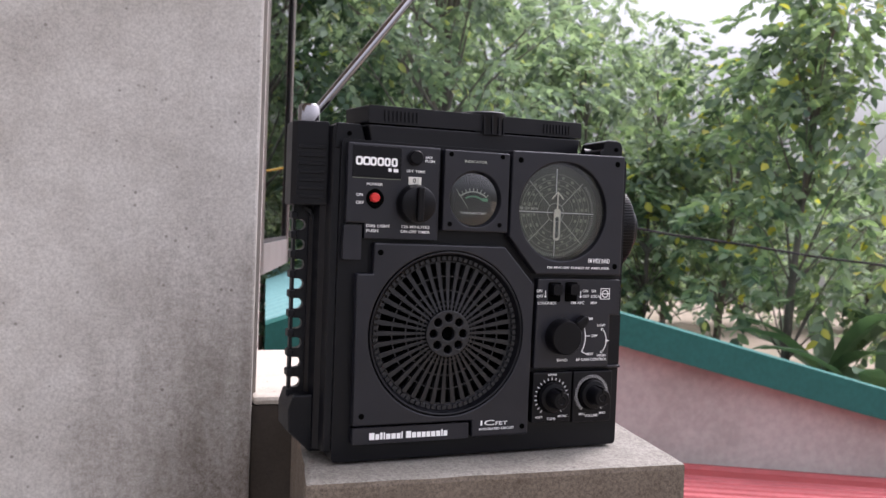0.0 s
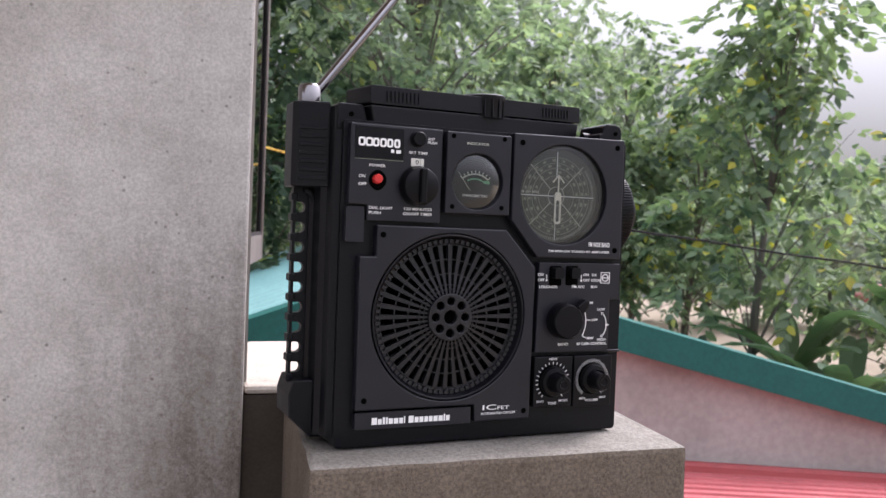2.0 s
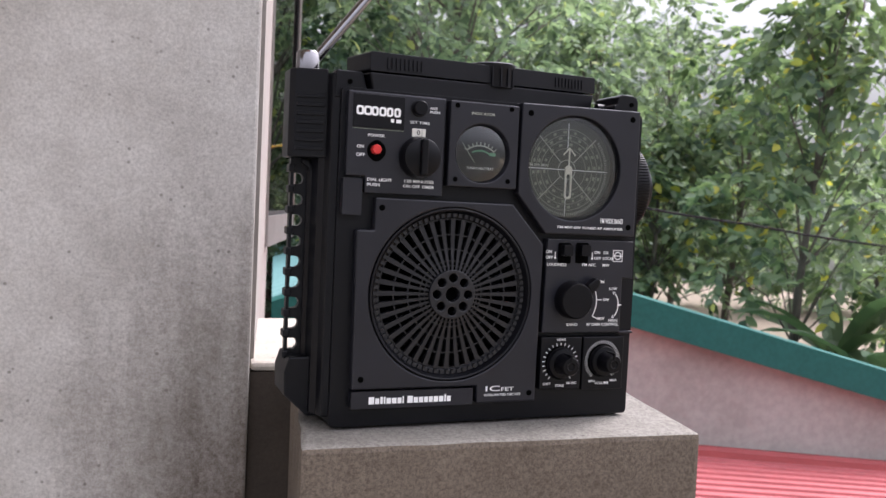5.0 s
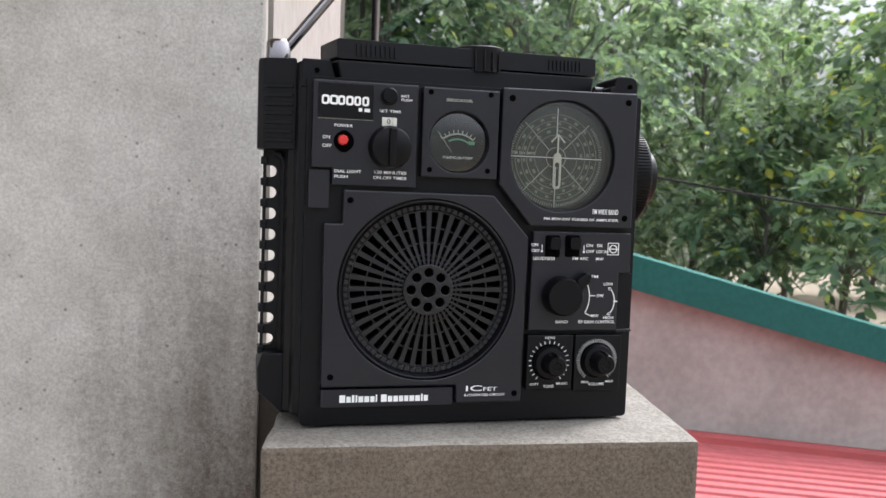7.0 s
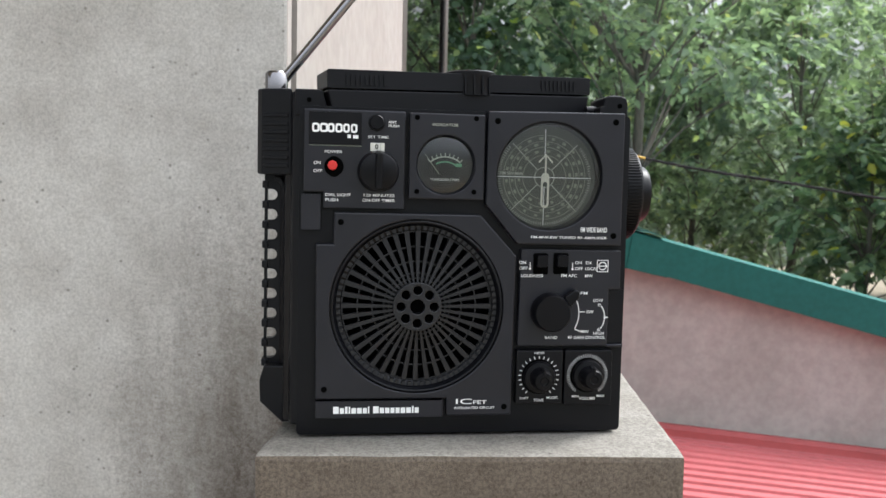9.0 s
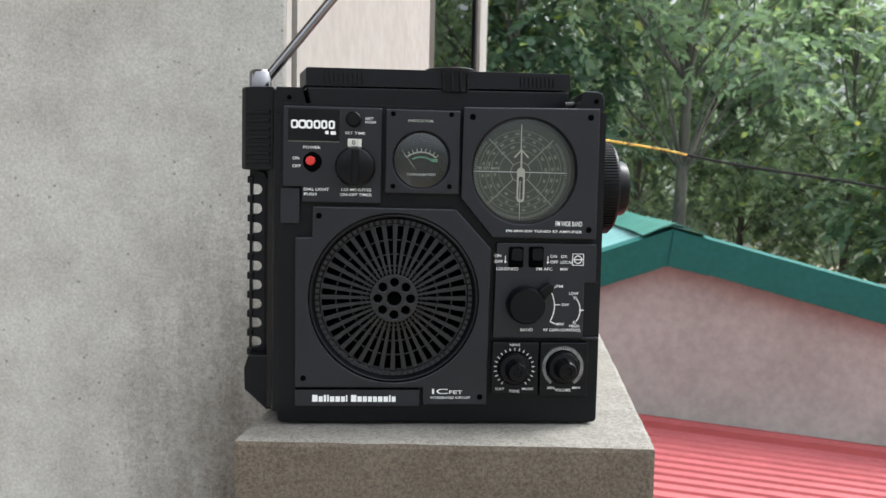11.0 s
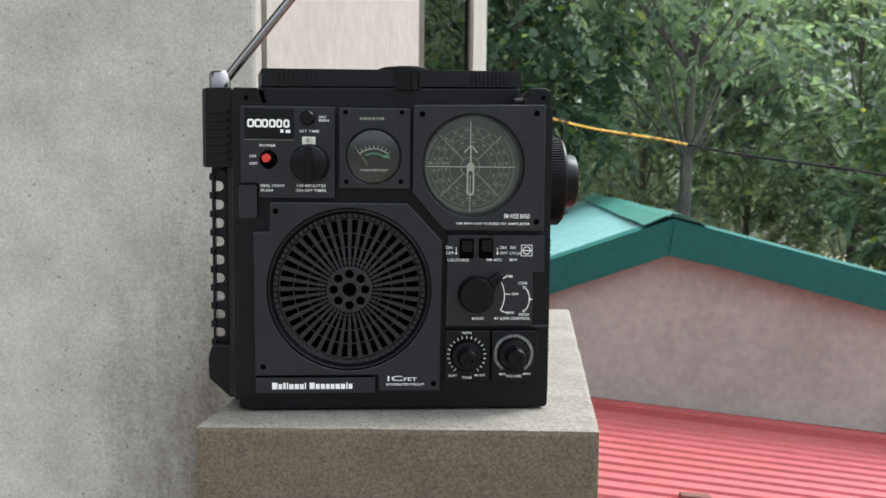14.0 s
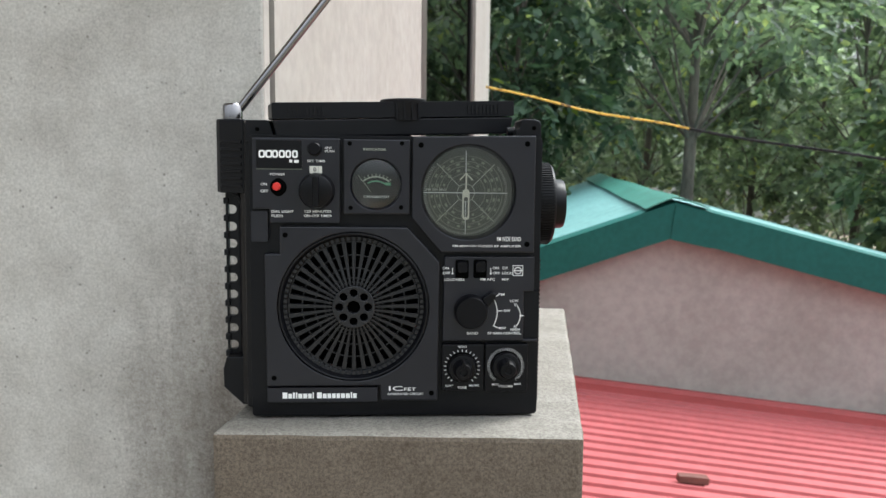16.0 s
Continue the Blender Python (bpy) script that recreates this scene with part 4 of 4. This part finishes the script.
def tuning_dial():
    c = (0.1618, 0.1787)
    rim, R = (0.1632, 0.1795), 0.0363
    p = part("dial_panel", plate([(0.1203, 0.2213), (0.2141, 0.2229), (0.2143, 0.1334), (0.1426, 0.1336), (0.1201, 0.1600)], -0.0015, 0.008, [circle(*rim, R, 72)]), M_PANEL, radio, "charcoal bezel round the tuning dial", bevel=0.0009)
    for x, z in ((0.1267, 0.2149), (0.2076, 0.2166), (0.2087, 0.1400)):
        screw(x, z, p, -0.0015, 0.0021)
    lettering("FM WIDE BAND", 0.2041, 0.1440, 0.0034, p, -0.0017, "RIGHT", 0.0184)
    lettering("FM-MW-SW TUNED RF AMPLIFIER", 0.2041, 0.1385, 0.0017, p, -0.0017, "RIGHT", 0.0526)
    f = part("dial_face", lathe([(0, 0.0085), (0.0366, 0.0085), (0.0368, 0.010)], *rim, 72), M_DIAL, radio, "dark olive tuning dial face")
    part("dial_rim", lathe([(R, -0.0013), (0.0360, -0.0003), (0.0342, 0.0084), (0.0364, 0.0086)], *rim, 72), M_CASE, f, smooth=True)
    y = 0.0081
    strokes("dial_cross", [[(c[0] - 0.0325, c[1]), (c[0] + 0.0325, c[1])]], 0.0005, f, M_INK, y, "thin white dial line")
    strokes("dial_cross", [[(c[0], c[1] - 0.0325), (c[0], c[1] - 0.006)]], 0.0004, f, M_INK, y, "thin white dial line")
    strokes("dial_cross", [[(c[0], c[1] + 0.014), (c[0], c[1] + 0.0325)]], 0.0005, f, M_INK, y, "thin white dial line")
    for a in (45, 135, 225, 315):
        ca, sa = math.cos(radians(a)), math.sin(radians(a))
        strokes("dial_diagonal", [[(c[0] + 0.0072 * ca, c[1] + 0.0072 * sa), (c[0] + 0.0318 * ca, c[1] + 0.0318 * sa)]], 0.0005, f, M_GREY_INK, y, "thin grey dial line")
    for r, m, w in ((0.0068, M_GREY_INK, 0.0004), (0.0150, M_DIM_INK, 0.0004), (0.0205, M_DIM_INK, 0.0005), (0.0243, M_DIM_INK, 0.0004), (0.0285, M_DIM_INK, 0.0004)):
        strokes("dial_ring", [arc(*c, r, 0, 360, 72)], w, f, m, y, "printed scale ring")
    tk = []
    for i in range(120):
        a = radians(i * 3)
        if 40 < i * 3 < 140:
            continue
        r1 = 0.0325 if i % 5 else 0.0330
        tk.append([(c[0] + 0.0305 * math.cos(a), c[1] + 0.0305 * math.sin(a)), (c[0] + r1 * math.cos(a), c[1] + r1 * math.sin(a))])
    strokes("dial_ticks", tk, 0.00035, f, M_GREY_INK, y, "fine printed ticks")
    rnd = random.Random(5)
    bars = []
    for r, n in ((0.0178, 14), (0.0225, 18), (0.0264, 20)):
        for i in range(n):
            a = 2 * math.pi * i / n + 0.11
            ca, sa = math.cos(a), math.sin(a)
            w = rnd.uniform(0.0009, 0.0015)
            bars.append([(c[0] + r * ca - w * sa, c[1] + r * sa + w * ca), (c[0] + r * ca + w * sa, c[1] + r * sa - w * ca)])
    strokes("dial_figures", bars, 0.0017, f, M_DIM_INK, y, "dim printed scale figures")
    lettering("FM SW MW", c[0] - 0.0308, c[1] + 0.0023, 0.0021, f, y, "LEFT", 0.0158, M_GREY_INK)
    # pointer
    pt = part("pointer", plate(round_rect(c[0] - 0.0027, c[1] - 0.0207, c[0] + 0.0027, c[1] + 0.0030, 0.0026, 6), 0.0052, 0.0064, [round_rect(c[0] - 0.0016, c[1] - 0.0190, c[0] + 0.0016, c[1] - 0.0030, 0.0015, 5)]), M_POINTER, radio, "ivory dial pointer")
    strokes("pointer_arrow", [[(c[0], c[1] + 0.002), (c[0], c[1] + 0.0150)], [(c[0] - 0.0048, c[1] + 0.0100), (c[0], c[1] + 0.0152), (c[0] + 0.0048, c[1] + 0.0100)]], 0.0011, pt, M_POINTER, 0.0052, "ivory arrow head")
    g = part("dial_glass", lathe([(0, -0.0006), (0.027, 0.0), (0.0354, 0.0012), (0.0354, 0.0016), (0, 0.0004)], *rim, 72), M_GLASS, radio, "clear dial window", smooth=True)
    g.visible_shadow = False


tuning_dial()


def speaker():
    c = (0.0759, 0.0908)
    R = 0.0580
    p = part("speaker_panel", plate([(0.0202, 0.1527), (0.1169, 0.1525), (0.1417, 0.1257), (0.1410, 0.0170), (0.0970, 0.0168), (0.0965, 0.0290), (0.0094, 0.0290), (0.0086, 0.1318), (0.0199, 0.1318)], -0.0012, 0.008, [circle(*c, R, 80)]), M_PANEL, radio, "charcoal panel round the loudspeaker", bevel=0.0010)
    for x, z in ((0.0245, 0.1463), (0.0150, 0.0356), (0.1362, 0.0229)):
        screw(x, z, p, -0.0012, 0.0020)
    lettering("IC", 0.1022, 0.0268, 0.0036, p, -0.0014, "LEFT", 0.0108)
    lettering("FET", 0.1145, 0.0262, 0.0025, p, -0.0014, "LEFT", 0.0092)
    lettering("INTEGRATED CIRCUIT", 0.1020, 0.0224, 0.0016, p, -0.0014, "LEFT", 0.0275)
    n = part("name_plate", plate(rect(0.0094, 0.0163, 0.0945, 0.0276), -0.0006, 0.008), M_PANEL, radio, "long plate with a plain white bar", bevel=0.0008)
    x = 0.0212
    for w in (0.0040, 0.0030, 0.0020, 0.0014, 0.0034, 0.0034, 0.0030, 0.0012, -0.0018, 0.0040, 0.0032, 0.0032, 0.0030, 0.0030, 0.0034, 0.0034, 0.0014, 0.0030):
        if w < 0:
            x -= w
            continue
        tall = 0.0047 if w in (0.0040, 0.0020, 0.0014, 0.0012) else 0.0037
        part("white_bar", plate(rect(x, 0.0192, x + w - 0.0003, 0.0192 + tall), -0.0008, 0.0), M_INK, n, "plain white bar")
        x += w + 0.0004
    # grille: outer ring, spokes, thin rings and a hub with holes
    g = part("speaker_grille", lathe([(R, 0.0), (0.0578, 0.0016), (0.0573, 0.0016), (0.0571, -0.0013), (0.0566, -0.0016), (0.0558, -0.0012), (0.0540, 0.0030), (0.0522, 0.0038), (0.0508, 0.0048), (0.0508, 0.013)], *c, 80), M_CASE, radio, "round black radial loudspeaker grille", smooth=True)
    N = 40
    sp = bmesh.new()
    w0, w1 = 0.00062, 0.00168
    y0, y1 = 0.0042, 0.0012
    for y, xx, w in ((y0, 0.0505, w1), (y1 + 0.0020, 0.030, (w0 + w1) / 2), (y1, 0.0160, w0)):
        for s in (-1, 1):
            sp.verts.new((xx, y, s * w)), sp.verts.new((xx, y + 0.0045, s * w))
    v = list(sp.verts)
    for a in (0, 4):
        q = v[a:a + 8]
        for f in ((0, 4, 6, 2), (0, 1, 5, 4), (2, 6, 7, 3), (1, 3, 7, 5)):
            sp.faces.new([q[i] for i in f])
    first = part("spoke", sp, M_GRILLE, g)
    first.matrix_basis = pose(c[0], 0, c[1])
    for i in range(1, N):
        o = new("spoke", first.data)
        o.parent = g
        o.matrix_basis = pose(c[0], 0, c[1], 0, -360 * i / N, 0)
    for r, yy in ((0.0190, 0.0020), (0.0222, 0.0026), (0.0300, 0.0034), (0.0398, 0.0040), (0.0500, 0.0046)):
        part("grille_ring", lathe([(r - 0.0004, yy), (r + 0.0004, yy), (r + 0.0004, yy + 0.0014), (r - 0.0004, yy + 0.0014), (r - 0.0004, yy)], *c, 64), M_GRILLE, g)
    for i in range(80):
        a = 2 * math.pi * i / 80
        if not i:
            tooth = part("rim_tooth", box(0.0512, 0.0538, 0.0020, 0.0044, -0.0012, 0.0012), M_GRILLE, g)
            tooth.matrix_basis = pose(c[0], 0, c[1])
            continue
        o = new("rim_tooth", tooth.data)
        o.parent = g
        o.matrix_basis = pose(c[0], 0, c[1], 0, -4.5 * i, 0)
    # shallow disc, its black colour stands for the shade of a deep cavity
    part("cavity", lathe([(0.0515, 0.0125), (0.0515, 0.0126), (0, 0.0127)], *c, 48), M_HOLE, g, "black disc giving the shade of the depth behind the grille")
    hh = [circle(*c, 0.0049, 20)] + [circle(c[0] + 0.0111 * math.cos(radians(45 * i)), c[1] + 0.0111 * math.sin(radians(45 * i)), 0.0030, 16) for i in range(8)]
    hub = part("grille_hub", plate(circle(*c, 0.0164, 48), -0.0012, 0.0046, hh), M_GRILLE, radio, "round hub with a ring of holes", bevel=0.0006)
    part("hub_back", lathe([(0.0165, 0.0044), (0, 0.0045)], *c, 40), M_HOLE, hub)


speaker()


def right_controls():
    y = -0.0002
    p = part("switch_panel", plate([(0.1445, 0.0642), (0.2075, 0.0642), (0.2075, 0.1032), (0.2152, 0.1032), (0.2152, 0.1300), (0.1455, 0.1300)], 0.0000, 0.008), M_PANEL, radio, "charcoal switch panel", bevel=0.0008)
    part("gain_bay", box(0.2078, 0.2190, 0.003, 0.008, 0.0645, 0.1028), M_CASE, radio, "dark recess of the gain wheel")
    part("gain_wheel", tube([(0.2115, 0.020, 0.0838), (0.2180, 0.020, 0.0838)], [0.0155, 0.0155], 36), M_KNOB, radio, "black thumb wheel")
    part("bay_lip", box(0.2072, 0.2190, 0.0005, 0.008, 0.0632, 0.0650), M_PANEL, radio, bevel=0.0005)
    for x, z in ((0.1590, 0.1216), (0.1730, 0.1219)):
        s = part("slide_switch", plate(round_rect(x - 0.0052, z - 0.0085, x + 0.0052, z + 0.0060, 0.0015), -0.0003, 0.001), M_HOLE, radio, "small black slide switch", bevel=0.0003)
        part("slider", plate(round_rect(x - 0.0036, z - 0.0030, x + 0.0036, z + 0.0048, 0.0015), -0.0062, 0.0), M_KNOB, s, bevel=0.001)
    lettering("ON", 0.1465, 0.1212, 0.0020, p, y, wide=0.0046)
    lettering("OFF", 0.1471, 0.1173, 0.0020, p, y, wide=0.0056)
    lettering("LOUDNESS", 0.1532, 0.1123, 0.0020, p, y, wide=0.0152)
    lettering("ON", 0.1852, 0.1214, 0.0020, p, y, wide=0.0046)
    lettering("OFF", 0.1857, 0.1174, 0.0020, p, y, wide=0.0056)
    lettering("DX", 0.1925, 0.1214, 0.0020, p, y, wide=0.0040)
    lettering("LOCAL", 0.1945, 0.1174, 0.0020, p, y, wide=0.0086)
    lettering("FM AFC", 0.1790, 0.1125, 0.0020, p, y, wide=0.0110)
    lettering("MW", 0.1928, 0.1125, 0.0020, p, y, wide=0.0054)
    for x in (0.1517, 0.1813):
        strokes("switch_mark", [[(x, 0.1172), (x, 0.1213)]], 0.0005, p, M_INK, y, "white arrow line")
        part("mark_dot", plate(circle(x, 0.1170, 0.0008, 10), y, 0.0002), M_INK, p)
    q = (0.2024, 0.1193)
    strokes("emblem", [[(q[0] - 0.0038, q[1] - 0.0039), (q[0] + 0.0038, q[1] - 0.0039), (q[0] + 0.0038, q[1] + 0.0039), (q[0] - 0.0038, q[1] + 0.0039), (q[0] - 0.0038, q[1] - 0.0039)], arc(q[0], q[1], 0.0026, 0, 360, 20), [(q[0] - 0.0034, q[1]), (q[0] + 0.0034, q[1])]], 0.0006, p, M_INK, y, "small square emblem outline")
    # band switch
    k = part("band_knob", lathe([(0.0133, 0.0004), (0.0131, -0.0020), (0.0126, -0.0085), (0.0116, -0.0100), (0, -0.0102)], 0.1662, 0.0877, 44), M_KNOB, radio, "round black band selector knob", smooth=True)
    part("knob_pointer", plate([(0.1742, 0.0985), (0.1806, 0.1035), (0.1832, 0.1035), (0.1850, 0.1010), (0.1842, 0.0978), (0.1785, 0.0915)], -0.0082, -0.002), M_KNOB, k, bevel=0.0012)
    strokes("band_scale", [[(0.1852, 0.0985), (0.1872, 0.1003)], arc(0.1662, 0.0865, 0.0207, 34, -30, 12), [(0.1869, 0.0877), (0.1910, 0.0877)], [(0.1841, 0.0760), (0.1880, 0.0742)]], 0.0006, p, M_INK, y, "white printed band scale")
    lettering("FM", 0.1900, 0.1006, 0.0020, p, y, wide=0.0046)
    lettering("SW", 0.1945, 0.0878, 0.0020, p, y, wide=0.0050)
    lettering("MW", 0.1912, 0.0742, 0.0020, p, y, wide=0.0056)
    lettering("BAND", 0.1678, 0.0701, 0.0020, p, y, wide=0.0086)
    lettering("RF GAIN CONTROL", 0.1928, 0.0701, 0.0020, p, y, wide=0.0262)
    lettering("LOW", 0.2000, 0.0957, 0.0020, p, y, wide=0.0066)
    lettering("HIGH", 0.2012, 0.0730, 0.0020, p, y, wide=0.0072)
    strokes("gain_scale", [arc(0.1925, 0.0840, 0.0126, 40, -40, 10), [(0.2022, 0.0930), (0.2003, 0.0932), (0.2010, 0.0915)], [(0.2022, 0.0750), (0.2003, 0.0750), (0.2012, 0.0766)]], 0.0006, p, M_INK, y, "white printed gain arrow")
    part("gain_mark", plate([(0.2045, 0.0830), (0.2045, 0.0850), (0.2080, 0.0840)], y, 0.0003), M_INK, p)
    # tone and volume
    for nm, x0, z0, x1, z1, cx, cz, left, mid, right, n, lo in (
            ("tone", 0.1445, 0.0245, 0.1768, 0.0612, 0.1600, 0.0431, "SOFT", "TONE", "MUSIC", 21, 0),
            ("volume", 0.1782, 0.0232, 0.2116, 0.0612, 0.1942, 0.0440, "MIN", "VOLUME", "MAX", 45, 0)):
        pp = part(nm + "_panel", plate(rect(x0, z0, x1, z1), -0.0004, 0.008), M_LOGO, radio, "black panel with a ring of white ticks", bevel=0.0006)
        tk = []
        for i in range(n):
            a = radians(-52 + 284 * i / (n - 1))
            r1 = 0.0146 if n > 30 else 0.0143
            tk.append([(cx + 0.0123 * math.cos(a), cz + 0.0123 * math.sin(a)), (cx + r1 * math.cos(a), cz + r1 * math.sin(a))])
        strokes("ticks", tk, 0.00026 if n > 30 else 0.00046, pp, M_INK, -0.0006, "ring of white ticks")
        lettering(left, cx - 0.0098 + (0.0018 if n > 30 else 0), cz - 0.0147, 0.0016, pp, -0.0006, wide=0.0062 if n < 30 else 0.0048)
        lettering(mid, cx + 0.0003, cz - 0.0162, 0.0019, pp, -0.0006, wide=0.0072 if n < 30 else 0.0115)
        lettering(right, cx + 0.0098, cz - 0.0145, 0.0016, pp, -0.0006, wide=0.0078 if n < 30 else 0.0056)
        if n < 30:
            lettering("NEWS", cx, cz + 0.0164, 0.0017, pp, -0.0006, wide=0.0068)
        k = part(nm + "_knob", lathe([(0.0112, -0.0004), (0.0110, -0.0030), (0.0102, -0.0046), (0.0075, -0.0052), (0.0066, -0.0150), (0.0058, -0.0162), (0.0030, -0.0164), (0.0024, -0.0156), (0, -0.0155)], cx, cz, 40), M_KNOB, radio, "black rotary knob with stepped cap", smooth=True)
        part("knob_mark", box(cx - 0.0009, cx + 0.0009, -0.0168, -0.006, cz + 0.0035, cz + 0.0080), M_KNOB, k, bevel=0.0004)
        part("knob_skirt", lathe([(0.0118, -0.0004), (0.0118, -0.0012), (0.0112, -0.0014)], cx, cz, 40), M_HOLE, k)
    # large tuning knob on the right flank
    t = part("tuning_knob", lathe([(0.0, 0.2195), (0.0310, 0.2195), (0.0325, 0.2210), (0.0327, 0.2318), (0.0314, 0.2336), (0.0212, 0.2338), (0.0204, 0.2342), (0.0200, 0.2424), (0.0190, 0.2440), (0.0, 0.2442)], 0.0410, 0.1690, 60, axis="x"), M_KNOB, radio, "large knurled tuning knob", smooth=True)
    rib = bmesh.new()
    box(0.2216, 0.2316, -0.0004, 0.0004, 0.0322, 0.0335, rib)
    r0 = part("knurl", rib, M_KNOB, t)
    r0.matrix_basis = pose(0, 0.0410, 0.1690)
    for i in range(1, 90):
        o = new("knurl", r0.data)
        o.parent = t
        o.matrix_basis = pose(0, 0.0410, 0.1690, 4 * i, 0, 0)


right_controls()


def gyro_bar():
    """Swivelling bar on top, turned a little from the front."""
    e = part("top_bar", plate(round_rect(-0.0968, 0.2378, 0.0968, 0.2500, 0.0015, 3), -0.0165, 0.0165), M_CASE, radio, "swivelling black bar on top of the case", bevel=0.0014)
    e.matrix_basis = pose(0.1134, 0.0434, -0.0013, 0, -1.9, 12.3)
    part("bar_base", plate([(-0.0938, 0.2240), (0.0938, 0.2240), (0.0962, 0.2370), (-0.0962, 0.2370)], -0.0157, 0.0150), M_CASE, e, bevel=0.001)
    part("pivot_post", tube([(0.004, 0.004, 0.217), (0.004, 0.004, 0.228)], [0.011, 0.011], 24), M_CASE, e)
    part("pivot_hub", tube([(0.008, -0.002, 0.2355), (0.008, -0.002, 0.2475), (0.008, -0.002, 0.2490), (0.008, -0.002, 0.2518), (0.008, -0.002, 0.2526)], [0.0172, 0.0176, 0.0184, 0.0184, 0.0172], 40), M_CASE, e, "round ribbed pivot knob", smooth=True)
    for i in range(8):
        a = radians(200 + i * 20)
        x, yy = 0.008 + 0.0178 * math.cos(a), -0.002 + 0.0178 * math.sin(a)
        part("hub_rib", box(x - 0.0006, x + 0.0006, yy - 0.0006, yy + 0.0006, 0.2362, 0.2500), M_CASE, e)
    for s in (-1, 1):
        for i in range(9):
            x = s * (0.058 + i * 0.0032)
            part("grip_rib", box(x - 0.0008, x + 0.0008, -0.0172, -0.016, 0.2400, 0.2470), M_CASE, e)


gyro_bar()


def aerial():
    a = part("aerial_socket", tube([(-0.0195, 0.034, 0.232), (-0.0195, 0.034, 0.2440), (-0.0195, 0.034, 0.2458)], [0.0076, 0.0076, 0.0062], 32), M_CHROME, radio, "polished chrome aerial swivel", smooth=True)
    d = Vector((1.0, 0.14, 1.30)).normalized()
    p = Vector((-0.0150, 0.0345, 0.2405))
    segs = ((0.0, 0.115, 0.0034), (0.115, 0.225, 0.0029), (0.225, 0.33, 0.0024), (0.33, 0.43, 0.0019))
    for s0, s1, r in segs:
        part("aerial_rod", tube([p + d * s0, p + d * (s1 - 0.001), p + d * s1], [r, r, r * 0.9], 20), M_CHROME, a, "telescopic chrome rod", smooth=True)
    part("swivel_tongue", tube([p - d * 0.004, p + d * 0.006], [0.0028, 0.0034], 12), M_CHROME, a)


aerial()
